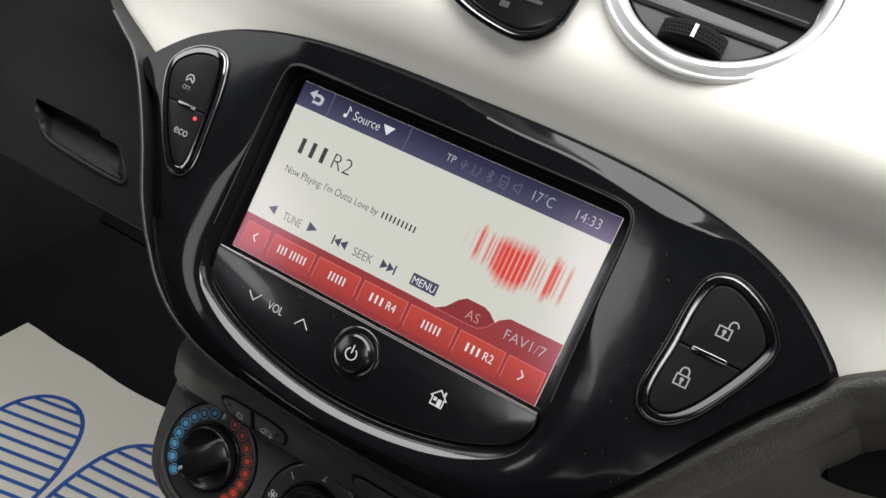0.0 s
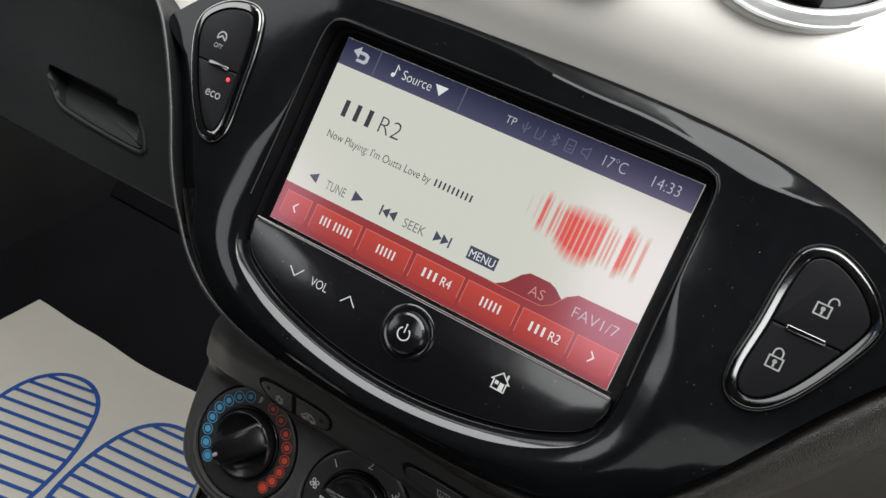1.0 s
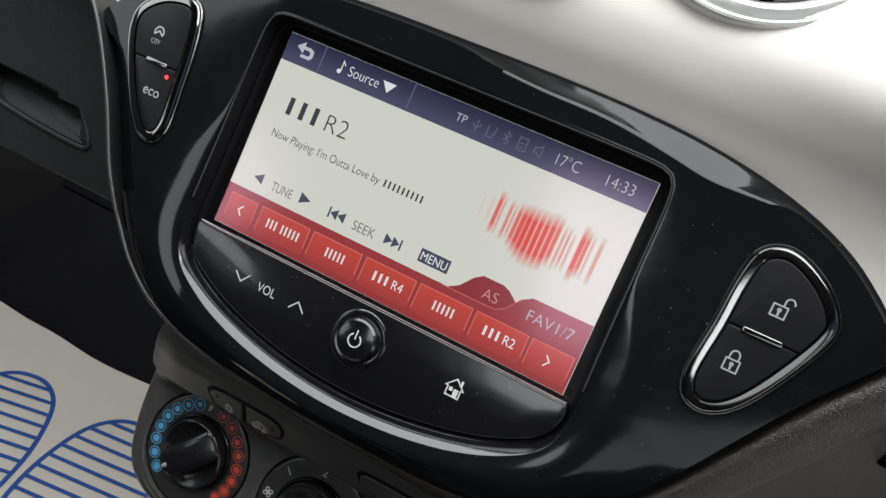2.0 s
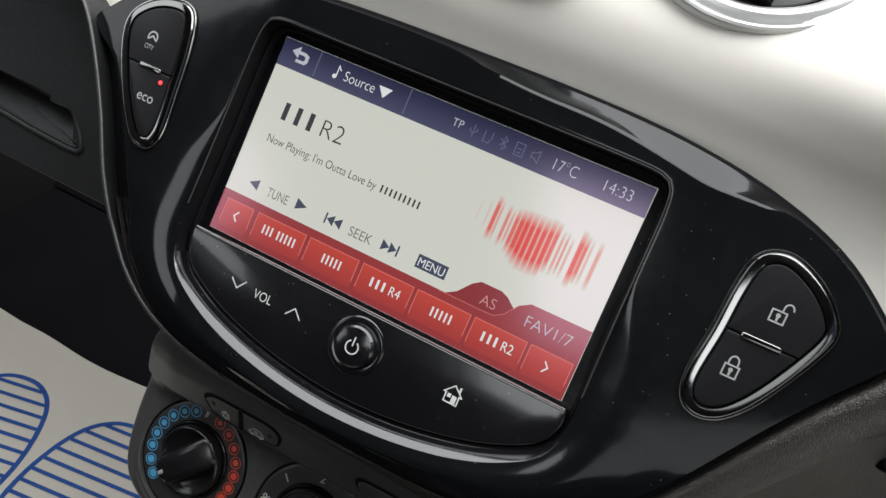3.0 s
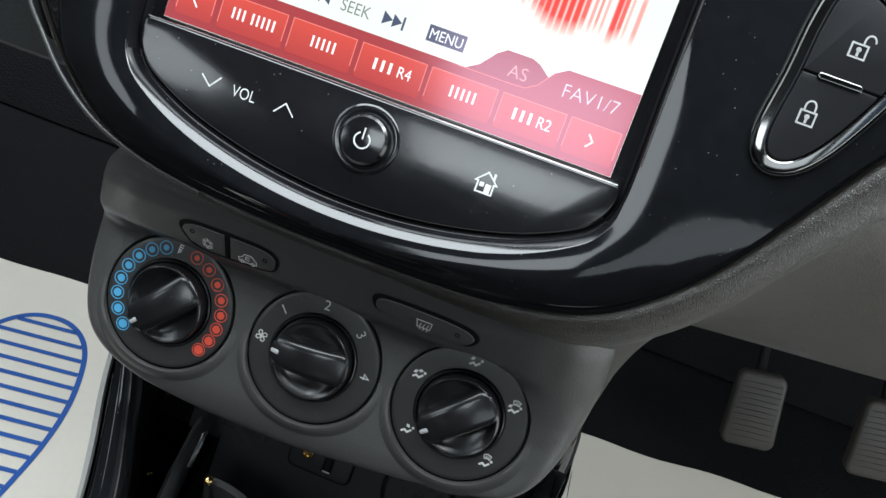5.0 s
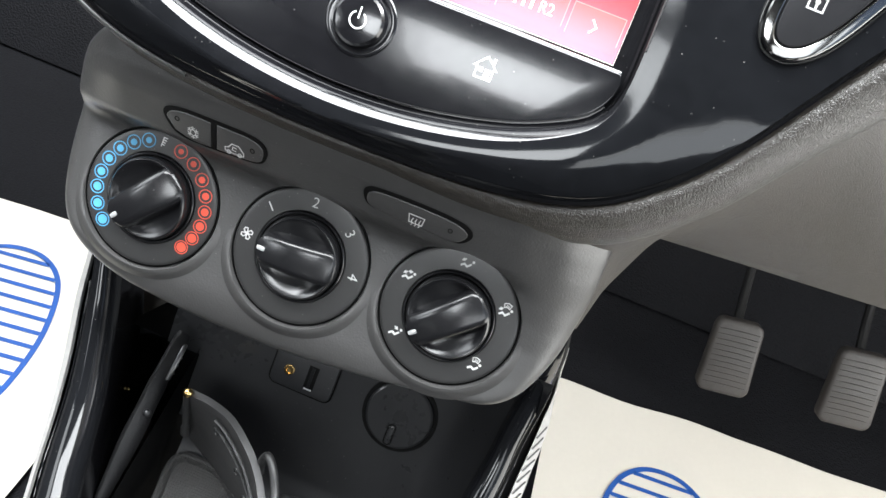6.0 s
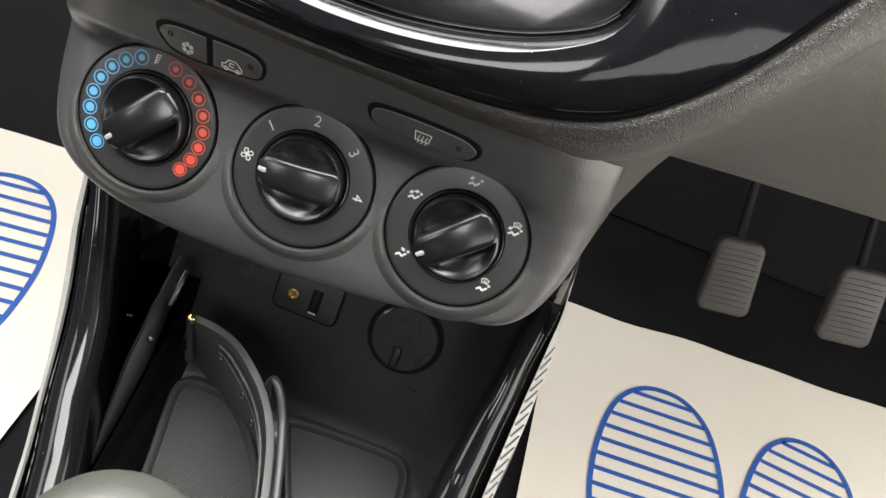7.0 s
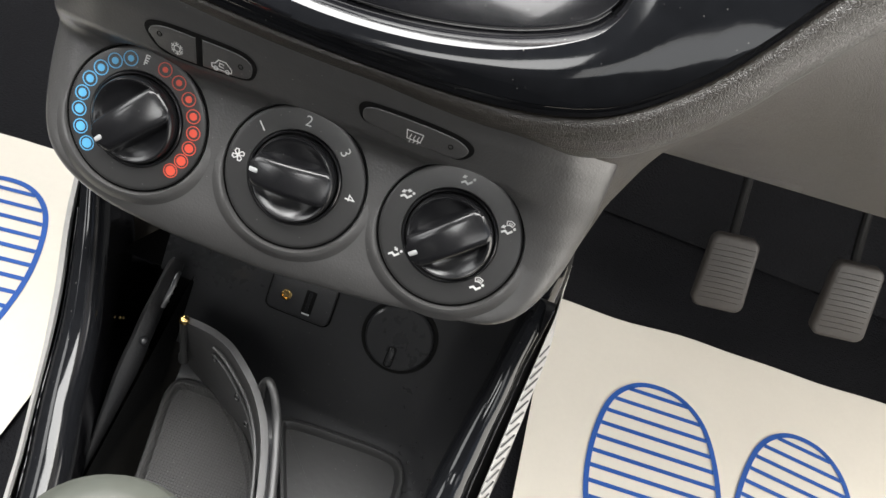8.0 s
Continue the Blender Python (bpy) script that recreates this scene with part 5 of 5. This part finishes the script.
wheels = [[*circle(x, -110.5, 0.8, 10), circle(x, -110.5, 0.8, 10)[0]] for x in (-31.6, -26.6)]
part("car_mark", ribbons([[(-28.9 + (a + 29.1) * 0.8, -109.0 + (b + 108.5) * 0.8) for a, b in q] for q in [car, [(-28.0, -108.0), (-29.8, -107.7), (-30.1, -109.1), (-28.2, -109.3)]] + wheels], 0.3, KP), PRINT, kb)
for parent_, q in ((ka, (-50.0, -106.3)), (kb, (-22.4, -107.0))):
    part("indicator", lathe([(0.9, KF - 0.38), (0.85, KF - 0.62), (0.6, KF - 0.62), (0.55, KF - 0.3), (0.01, KF - 0.3)], q, 14), CAVITY, parent_)
w3 = spline([(17.6, -105.6), (18.6, -102.6), (22.5, -101.2), (35, -100.6), (48, -101.0), (54.2, -102.6), (56.4, -106.2), (53.8, -110.8), (49, -112), (36, -111.6), (24, -111.2), (19.4, -109.8)], 5)
k3 = spline([(19.0, -106.4), (20.0, -104.0), (24, -102.6), (36, -102.2), (48, -102.6), (53.2, -104.2), (54.8, -106.8), (52.6, -110.6), (48.4, -111.8), (36, -111.4), (24, -111.0), (20, -109.6)], 5)
kc = push_key(slide(k3, "c"), slide(w3, "c"), KF, "rear demister key with a white heated window sign")
part("key_rib", slab(rect(-37.3, -111.4, -36.3, -103.6), KF - 0.2, KF + 5, 0.3), CAVITY, climate)
part("demist_mark", ribbons([[(34.0, -106.2), (34.5, -109.1), (39.0, -109.1), (39.5, -106.2), (34.0, -106.2)]] + [[(x, -110.2), (x + 0.35, -109.3), (x - 0.1, -108.5), (x + 0.35, -107.2)] for x in (35.4, 36.7, 38.0)], 0.28, KP), PRINT, kc)
part("indicator", lathe([(0.9, KF - 0.38), (0.85, KF - 0.62), (0.6, KF - 0.62), (0.55, KF - 0.3), (0.01, KF - 0.3)], (48.6, -106.6), 14), CAVITY, kc)
# the keys lie along the sloping shelf
for ob in [o for o in climate.children_recursive if o.name.split(".")[0] in ("key_well", "push_key", "key_rib", "snowflake_mark", "car_mark", "demist_mark", "indicator")]:
    for q in ob.data.vertices:
        q.co.y += (16.4 - 0.8 * (q.co.z / MM + 113.0) - KF - 0.5) * MM


# ---- centre console and its cubby ----
console = thing("centre_console", "black console with open cubby, glossy rails and sockets", "centre console")
REL = DASH.inverted() @ pose(0, 0, FLOOR_DROP)
WD = 128.0
bm = bmesh.new()
cols = []
for u in np.linspace(-70, 106, 61):
    k = max(0.0, (u - 66) / 40.0)
    side = 44.0 * k * k
    prof = [(66, -158), (WD - 12 - side, -170), (WD - 2 - side, -184), (WD - side, -210), (WD - side, -262), (WD + 1 - side, -276), (WD - 3 - side * 0.8, -288), (WD - 18 - side * 0.5, -303), (64, -339), (-30, -414), (-150, -510)]
    cols.append([(float(u), d, v) for d, v in spline(prof, 7, closed=False)])
grid = [[bm.verts.new([c * MM for c in p]) for p in col] for col in cols]
for a, b in zip(grid, grid[1:]):
    for i in range(len(a) - 1):
        mid = (a[i].co + b[i + 1].co) / 2 / MM
        if not ((mid.x < -53.5 and mid.z < -232) or (mid.x < -46.0 + 0.27 * max(0.0, -290 - mid.z) and mid.z < -266)):
            bm.faces.new((a[i], b[i], b[i + 1], a[i + 1])).material_index = int(i >= 27)
low_bm = bm.copy()
bmesh.ops.delete(bm, geom=[f for f in bm.faces if f.material_index], context="FACES")
bmesh.ops.delete(low_bm, geom=[f for f in low_bm.faces if not f.material_index], context="FACES")
for f in low_bm.faces:
    f.material_index = 0
for mesh_ in (bm, low_bm):
    for q in [q for q in mesh_.verts if not q.link_faces]:
        mesh_.verts.remove(q)
part("cubby_lining", bm, CONSOLE, console, "black cubby lining", 60)
part("cubby_floor", low_bm, CONSOLE, console, "sloping floor of the cubby", 60)
# slot walls carry the shade of the recess in their near-black colour
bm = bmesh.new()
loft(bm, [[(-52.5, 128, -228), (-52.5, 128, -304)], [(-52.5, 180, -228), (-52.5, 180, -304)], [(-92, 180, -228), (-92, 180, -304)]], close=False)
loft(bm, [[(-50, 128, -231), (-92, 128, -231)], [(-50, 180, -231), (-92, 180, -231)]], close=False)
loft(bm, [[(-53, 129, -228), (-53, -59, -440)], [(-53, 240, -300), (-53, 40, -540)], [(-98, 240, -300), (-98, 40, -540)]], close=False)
part("side_slot", bm, CAVITY, console, "deep slot beside the cubby, its shade painted near-black")


def rail(points, inner, outer, side, ribs):
    """A glossy side rail that runs down from the heater panel, its inner cheek, silver edging strip and outer flank."""
    path = [Vector(q) for q in spline(points, 8, closed=False)]
    n = len(path)
    section = [(-6.2, -8.0), (-6.0, -5.2), (-5.4, -3.4), (-4.2, -1.9), (-2.4, -0.6), (-0.6, 0.15), (1.0, 0.3), (2.6, -0.2), (4.6, -1.8), (6.2, -4.2), (7.0, -7.0), (7.0, -11.0)]
    body, cheek = [], []
    for i, q in enumerate(path):
        t = (path[min(i + 1, n - 1)] - path[max(i - 1, 0)]).normalized()
        across = Vector((-side, 0, 0))
        across = (across - t * across.dot(t)).normalized()
        up = across.cross(t) * side
        k = 0.78 + 0.5 * min(1.0, max(0.0, (-205 - q.z) / 45.0))
        body.append([tuple(q + across * a * k + up * b * (k if b > -9 else 1.0)) for a, b in section])
        a, b = section[-1]
        root = q + across * a * k + up * b
        out = side if side > 0 else side * 2.6
        cheek.append([tuple(root), tuple(root + Vector((out * 3.0, 22, -16))), tuple(root + Vector((out * 12.0, 80, -48))), tuple(root + Vector((out * 14.0, 150, -62)))])
    bm = bmesh.new()
    sheet(bm, body)
    part("side_rail", bm, GLOSS, console, "gloss black side rail", 60, REL)
    bm = bmesh.new()
    sheet(bm, cheek)
    part("cubby_cheek", bm, GLASS_BLACK, console, "polished black cheek of the cubby", 50, REL)
    a = [Vector(q) for q in spline(inner, 8, closed=False)]
    b = [Vector(q) for q in spline(outer, 8, closed=False)]
    m = min(len(a), len(b))
    bm = bmesh.new()
    loft(bm, [[tuple(q + Vector((0, 1.5, -2.5))) for q in a[:m]], [tuple(q) for q in a[:m]], [tuple(p.lerp(q, 0.5) + Vector((0, -0.25, 0.35))) for p, q in zip(a, b)], [tuple(q) for q in b[:m]], [tuple(q + Vector((-side * 0.4, 1.2, -2.2))) for q in b[:m]]], close=False)
    strip = part("silver_edging", bm, EDGING, console, "silver edging strip with slanted dark ribs", 40, REL)
    # a dark trough with a fine bead lies between the rail and the strip
    trough = [[tuple(Vector(r[1])), tuple(Vector(r[0]) + Vector((side * 1.2, 0, -1.0))), tuple(Vector(r[0]) + Vector((side, 1.0, -1.0)) * (1.0 + 8.0 * min(1.0, max(0.0, (-188 - r[0][2]) / 36.0))))] for r in body]
    bm = bmesh.new()
    sheet(bm, trough)
    part("trough", bm, CAVITY, console, "", 60, REL)
    bead = [tuple(Vector(r[0]) + Vector((side * 1.0, -0.4, 2.4))) for r in body[len(body) // 4:]]
    part("bead", sweep(bead, 0.42, closed=False, sides=6, up=(0, -0.7, 0.7)), GLOSS, console, "", 60, REL)
    first, step, gap = ribs
    along = [0.0]
    for p, q in zip(a, a[1:m]):
        along.append(along[-1] + (q - p).length)
    at = lambda line, w: Vector([float(np.interp(w, along, [q[c] for q in line[:m]])) for c in range(3)])
    while gap and first < along[-1] - 6.0:
        low, high = at(a, first + step), at(b, first)
        lift = Vector((0, -0.35, 0.5))
        bm = bmesh.new()
        sweep([tuple(low.lerp(high, 0.16) + lift), tuple(low.lerp(high, 0.5) + lift * 1.5), tuple(low.lerp(high, 0.84) + lift)], 0.42, closed=False, sides=5, bm=bm, up=(0, -0.7, 0.7))
        part("edging_rib", bm, CLIMATE, strip)
        first += gap
    bm = bmesh.new()
    sheet(bm, [[tuple(q + Vector((-side * 0.3, 0.8, -1.6))) for q in b[:m]], [tuple(q + Vector((side * (4.0 if q.z < -212 else -3.0), 6, -34))) for q in b[:m]], [(q.x - side * 4, q.y + 40, q.z - 120) for q in b[:m]], [(q.x - side * 8, q.y + 80, -556) for q in b[:m]]])
    part("side_flank", bm, KNEE, console, "dark grey console flank", 50, REL)


rail([(-98, -4, -150), (-96, -19, -177), (-93.5, -32.3, -195), (-87.6, -47.9, -212), (-82.8, -60.4, -222), (-78, -73.5, -231), (-74.2, -85.3, -238), (-69.8, -100, -244), (-64.5, -114.9, -248), (-59.9, -127.3, -251), (-55.9, -139.4, -254), (-47.4, -166.4, -260)],
     [(-101, -6, -160), (-100, -21, -186), (-98, -34.3, -202.4), (-95.1, -48.1, -216), (-88.7, -66.8, -229.9), (-83, -86.6, -242), (-76.7, -108.2, -249.7), (-69.7, -129.5, -255), (-66.8, -139.8, -257.5), (-58.5, -169.2, -264)],
     [(-103, -5, -162), (-102.5, -20, -189), (-101.3, -33, -205.4), (-98.5, -47.1, -219), (-92.1, -66, -232.9), (-85.9, -85.9, -245), (-79.1, -107.5, -252.7), (-72, -128.9, -258), (-69.1, -139.3, -260.5), (-60.9, -169.1, -267)], -1, (0.0, 0.0, 0.0))
rail([(93, -18, -128), (99.1, -28.7, -150), (101.5, -30.7, -180), (100.1, -41.2, -200), (99.3, -51.5, -212), (97.4, -63.6, -222), (95.6, -78.8, -231), (94.6, -89.6, -238), (92, -115.2, -250)],
     [(104.6, -22.5, -154), (109.2, -23.3, -180.7), (109.7, -28.7, -194), (109.8, -35.7, -206), (109.4, -44.5, -216), (109, -54.3, -224.3), (108.4, -65.1, -231.1), (107.8, -75.8, -237.7), (107.6, -82.4, -242), (106.6, -108, -254)],
     [(106.3, -18.2, -158), (110.4, -19.5, -185.3), (113.2, -24, -198), (114.6, -30.8, -210), (114.5, -39.8, -220), (114.6, -49.7, -228.3), (113.7, -60.7, -235.1), (112.5, -71.9, -241.7), (112.3, -78.7, -246), (109.8, -105.2, -258)], 1, (44.0, 8.0, 5.2))

# socket panel and lighter cover on the cubby's back
socket = part("socket_panel", slab(round_rect(-15.5, -229.5, 16.5, -208, 3.5), WD - 1.4, WD + 4, 0.5), CONSOLE, console, "plate with an audio jack and a data port")
part("plate_gap", slab(round_rect(-16.4, -230.4, 17.4, -207.1, 4.2), WD - 0.5, WD + 3, 0.2), CAVITY, socket)
part("audio_jack", lathe([(2.7, WD - 1.4), (2.7, WD - 2.2), (2.0, WD - 2.3), (1.6, WD - 1.7), (0.01, WD - 1.6)], (-6.9, -220.3), 20), GOLD, socket, "brass audio jack")
part("data_port", slab(rect(2.0, -226.8, 7.2, -214.2), WD - 1.7, WD + 3, 0.2), CAVITY, socket, "black data port")
part("port_tongue", slab(rect(3.6, -226.0, 5.2, -215.0), WD - 1.9, WD + 2, 0.1), SATIN, socket)
part("port_contact", slab(rect(2.6, -226.7, 6.6, -226.0), WD - 1.95, WD + 2, 0.1), PRINT, socket)
lighter = part("lighter_cover", lathe([(18.6, WD + 2), (18.5, WD - 0.4), (18.0, WD - 0.5), (17.6, WD + 1.0), (17.0, WD + 1.0), (16.6, WD - 2.2), (15.6, WD - 2.8), (0.01, WD - 3.0)], (51.4, -220.2), 56), CONSOLE, console, "round black lighter cover", 30)
part("cover_groove", lathe([(18.9, WD + 1), (18.8, WD - 0.7), (16.9, WD - 0.7), (16.8, WD + 1)], (51.4, -220.2), 56), CAVITY, lighter)
part("tab_gap", slab(round_rect(48.1, -236.1, 52.5, -224.9, 1.9), WD - 3.15, WD, 0.1), CAVITY, lighter)
part("cover_tab", slab(round_rect(48.8, -235.4, 51.8, -225.6, 1.4), WD - 3.6, WD, 0.4), CONSOLE, lighter)

# ---- rubber tray mat in the cubby's foot ----
HUNG = pose(0, 0, FLOOR_DROP)
tray = thing("rubber_tray_mat", "two black rubber pads lying in the console cubby", "mat", m=HUNG)


def pad(points, material, label, z):
    poly = resample(spline(points, 6), 96)
    lay = lambda p, h: [(a, b, z + h) for a, b in p]
    bm = bmesh.new()
    loft(bm, [lay(poly, -8), lay(poly, 4), lay(inset(poly, 0.8), 5.4), lay(inset(poly, 2.2), 5.6), lay(inset(poly, 3.4), 4.4), lay(inset(poly, 4.2), 1.6)], cap0=True, cap1=True)
    return part("tray_pad", bm, material, tray, label, 40)


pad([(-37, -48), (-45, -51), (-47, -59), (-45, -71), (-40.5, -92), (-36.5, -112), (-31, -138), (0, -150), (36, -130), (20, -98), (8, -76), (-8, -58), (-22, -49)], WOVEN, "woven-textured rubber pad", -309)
pad([(14, -48), (40, -45.5), (66, -45), (75, -49), (79, -60), (80, -90), (82, -135), (50, -150), (40, -120), (28, -92), (17, -68), (11, -54)], RUBBER_SMOOTH, "smooth rubber pad", -309)

# ---- moulded rubber divider, standing on the tray ----
divider = thing("rubber_divider", "curved black rubber divider with a brass bead standing in the cubby", "divider", m=HUNG)
top = spline([(-40, -51, -250), (-30, -52, -249), (-18, -56, -248), (-7, -63, -250), (1, -69, -254), (8, -77, -258), (14, -88, -260), (20, -104, -262), (26, -124, -264)], 5, closed=False)
foot = spline([(-46, -41, -306), (-34, -46, -306), (-18, -55, -306), (-6, -62, -306), (2, -68, -306), (9, -77, -306), (14, -85, -306), (19, -98, -306), (25, -120, -306)], 5, closed=False)
bm = bmesh.new()
rows = []
for a, b in zip(top, foot):
    a, b = np.array(a), np.array(b)
    rows.append([tuple(a + (b - a) * f) for f in (0, 0.04, 0.12, 0.3, 0.5, 0.7, 0.85, 1.0)])
sheet(bm, rows)
thicken(bm, 3.2)
part("divider_wall", bm, DIVIDER, divider, "", 50)
bm = bmesh.new()
sweep(spline([(4, -65, -262), (4, -65.5, -250), (7, -67, -243), (12, -72, -245), (17, -80, -250), (22, -92, -253), (27, -106, -256), (34, -128, -260)], 6, closed=False), 1.9, closed=False, sides=10, bm=bm, flat=0.8, up=(0, 0, 1))
part("rolled_lip", bm, RUBBER_SMOOTH, divider, "rolled rubber lip", 60)
for shift, z in ((0.25, -4), (0.55, -6)):
    bm = bmesh.new()
    sweep([tuple(np.array(a) + (np.array(b) - np.array(a)) * (shift * (0.2 + 0.8 * k / len(top))) + np.array([-1.4, -1.6, 0])) for k, (a, b) in enumerate(zip(top, foot))][8:], 0.8, closed=False, sides=6, bm=bm, up=(0, 0, 1), flat=0.5)
    part("raised_bead", bm, RUBBER_SMOOTH, divider, "", 60)
for k, f in ((9, 0.2), (16, 0.32), (21, 0.45)):
    c = np.array(top[k]) + (np.array(foot[k]) - np.array(top[k])) * f + np.array([-2.2, -2.6, 0])
    ring_ = [(c[0] + 1.7 * math.cos(a) * 0.8, c[1] - 1.7 * math.cos(a) * 0.5, c[2] + 2.2 * math.sin(a)) for a in np.linspace(0, math.tau, 14, endpoint=False)]
    part("moulded_ring", sweep(ring_, 0.45, sides=6, up=(-0.5, -0.8, 0.3)), RUBBER_SMOOTH, divider)
bm = bmesh.new()
bmesh.ops.create_uvsphere(bm, u_segments=18, v_segments=12, radius=2.4 * MM, matrix=Matrix.Translation((-0.0405, -0.0515, -0.2475)))
part("bead", bm, GOLD, divider, "polished brass bead")
part("pin", lathe([(2.4, -284), (2.4, -279), (1.7, -278), (1.7, -249)], (-41.5, -50.5), 14, axis="z"), RUBBER_SMOOTH, divider)

# ---- slim catch bar by the slot ----
catch = thing("catch_bar", "slim black plastic bar leaning beside the cubby slot", "bar", m=HUNG)
bm = bmesh.new()
sweep(spline([(-59, -22, -249), (-59, -40, -256), (-59, -61, -269), (-59, -86, -285), (-58, -112, -299)], 6, closed=False), [3.6, 4.2, 4.4, 4.4, 4.4, 4.4, 4.4, 4.6, 5.0, 5.0, 5.0, 5.0, 5.2, 5.4, 5.4, 5.2, 4.8, 4.4, 4.0, 3.6, 3.0, 2.4, 1.8, 1.2, 0.5], closed=False, sides=12, bm=bm, flat=0.55, up=(0.75, -0.35, 0.55))
part("bar", bm, BAR, catch)
clip_ = spline([(-54.6, -29, -248.5), (-54.2, -31, -246.2), (-54.0, -36, -248), (-54.2, -41, -251), (-54.6, -45, -255)], 5, closed=False)
part("clip", sweep(clip_, 1.2, closed=False, sides=8, flat=0.5, up=(0.6, -0.5, 0.6)), METAL_CLIP, catch, "small arched pale clip")
for y, z in ((-34, -251.8), (-37.5, -253.6), (-41, -255.6)):
    part("clip_tooth", sweep([(-55.4, y, z), (-53.8, y + 0.4, z + 0.4)], 0.6, closed=False, sides=6, up=(0, 0, 1)), METAL_CLIP, catch)
bm = bmesh.new()
bmesh.ops.create_uvsphere(bm, u_segments=14, v_segments=8, radius=2.0 * MM, matrix=Matrix.Translation((-0.0565, -0.0595, -0.2645)))
part("pivot", bm, CONSOLE, catch, "round pivot stud")
for y, z in ((-41, -285), (-38.4, -288.6)):
    bm = bmesh.new()
    bmesh.ops.create_uvsphere(bm, u_segments=10, v_segments=6, radius=0.9 * MM, matrix=Matrix.Translation((-0.080, y * MM, z * MM)))
    part("stud", bm, GOLD, catch, "tiny brass stud in the slot")


# ---- gear lever ----
lever = thing("gear_lever", "dark grey rounded gear lever knob before the cubby", "gear lever", m=HUNG)
part("knob", lathe([(9, -194), (11, -174), (14, -154), (21, -141), (25, -132), (24.5, -124), (21, -116), (15, -112), (8.5, -110.4), (0.01, -110)], (13, -195), 48, axis="z"), LEVER, lever, "rounded gear knob")
part("gaiter", lathe([(46, -330), (40, -300), (26, -250), (14, -205), (10, -188)], (13, -195), 32, axis="z"), GLOVE, lever, "black gaiter")


# ---- paper floor mats with printed soles ----
def sole(parent, x, y, width, length, turn, z):
    """A printed blue sole: a closed outline with cross bars."""
    half = [(0.0, 1.0), (0.18, 0.985), (0.34, 0.93), (0.44, 0.84), (0.5, 0.70), (0.49, 0.56), (0.43, 0.42), (0.37, 0.30), (0.36, 0.18), (0.34, 0.08), (0.2, 0.01), (0, 0)]
    line = spline([(a * width, (b - 1) * length) for a, b in half] + [(-a * width * (1.0 if b > 0.5 else 0.92), (b - 1) * length) for a, b in half[-2:0:-1]], 5)
    c, s = math.cos(radians(turn)), math.sin(radians(turn))
    put = lambda p: (x + c * p[0] - s * p[1], y + s * p[0] + c * p[1])

    def ink(lines, w, name, under):
        bm = ribbons(lines, w, 0.0, None, 0.25)
        for q in bm.verts:
            q.co = Vector((q.co.x, q.co.z, z * MM - q.co.y))
        return part(name, bm, INK, under)

    mark = ink([[put(p) for p in line] + [put(line[0])]], 4.8, "printed_sole", parent)
    tagged(mark, "blue printed sole")
    k = -11.0
    while k > -length + 6:
        xs = []
        for (a, b), (a2, b2) in zip(line, line[1:] + line[:1]):
            if (b - k) * (b2 - k) < 0:
                xs.append(a + (a2 - a) * (k - b) / (b2 - b))
        if len(xs) >= 2:
            ink([[put((min(xs) + 2.5, k)), put((max(xs) - 2.5, k))]], 4.0, "stripe", mark)
        k -= 15.0


def paper_mat(name_label, corners, soles, z):
    mat = thing("paper_floor_mat", name_label, "floor mat", "paper mats on the floor", m=pose(0, 0, 0))
    nx, ny = 26, 22
    a, b, c, d = (np.array(q, float) for q in corners)
    top = []
    for j in range(ny + 1):
        row = []
        for i in range(nx + 1):
            s, t = i / nx, j / ny
            q = (a * (1 - s) + b * s) * (1 - t) + (d * (1 - s) + c * s) * t
            row.append((q[0], q[1] + t ** 6 * 9 * noise.noise(Vector((q[0] * 0.011, 0.5, 1.0))), z))
        top.append(row)
    bm = bmesh.new()
    sheet(bm, top)
    thicken(bm, 0.5)
    part("sheet", bm, PAPER, mat, "cream paper sheet")
    for x, y, w, l, t in soles:
        sole(mat, x, y, w, l, t, z + 0.9)
    return mat


paper_mat("cream paper mat with blue printed soles by the pedals", [(197, -260), (640, -240), (600, 343), (166, 313)], [(287, 252, 120, 300, 4), (434, 257, 110, 300, -5)], 2.0)
paper_mat("cream paper mat with blue printed soles in the passenger footwell", [(-640, -260), (-211, -260), (-205, 262), (-622, 240)], [(-348, 203, 120, 300, 9), (-487, 186, 116, 300, 14)], 2.0)


# ---- pedals ----
def pedal(x, z, label):
    ped = thing("pedal", label, "pedal", "pedals in the driver's footwell", m=pose(x, 0.36, z, 62, 0, 0) @ pose(0, 0, 0, 0, 0, 9))
    outline_ = [(a * (0.96 - 0.0016 * b), b) for a, b in round_rect(-25, -38, 25, 38, 9, 5)]
    bm = bmesh.new()
    loft(bm, [[(a, b, -8) for a, b in outline_], [(a, b, 2) for a, b in outline_], [(a, b, 4) for a, b in inset(outline_, 1.5)], [(a, b, 4.6) for a, b in inset(outline_, 4)]], cap0=True, cap1=True)
    pad_ = part("pad", bm, PEDAL, ped, "worn ribbed rubber pad", 40)
    for k in range(-5, 6):
        bm = bmesh.new()
        sweep([(-20, k * 5.6, 4.4), (0, k * 5.6 + 0.6, 5.0), (20, k * 5.6, 4.4)], 0.65, closed=False, sides=6, bm=bm, up=(0, 0, 1))
        part("rib", bm, PEDAL, pad_)
    bm = bmesh.new()
    sweep(spline([(0, 10, -8), (2, 60, -30), (2, 150, -40), (0, 300, -30)], 6, closed=False), 4.6, closed=False, sides=10, bm=bm, up=(0, 0, 1))
    part("arm", bm, STEEL, ped, "black steel pedal arm")
    return ped


pedal(0.312, 0.072, "clutch pedal with a worn ribbed rubber pad")
pedal(0.424, 0.094, "brake pedal with a worn ribbed rubber pad")
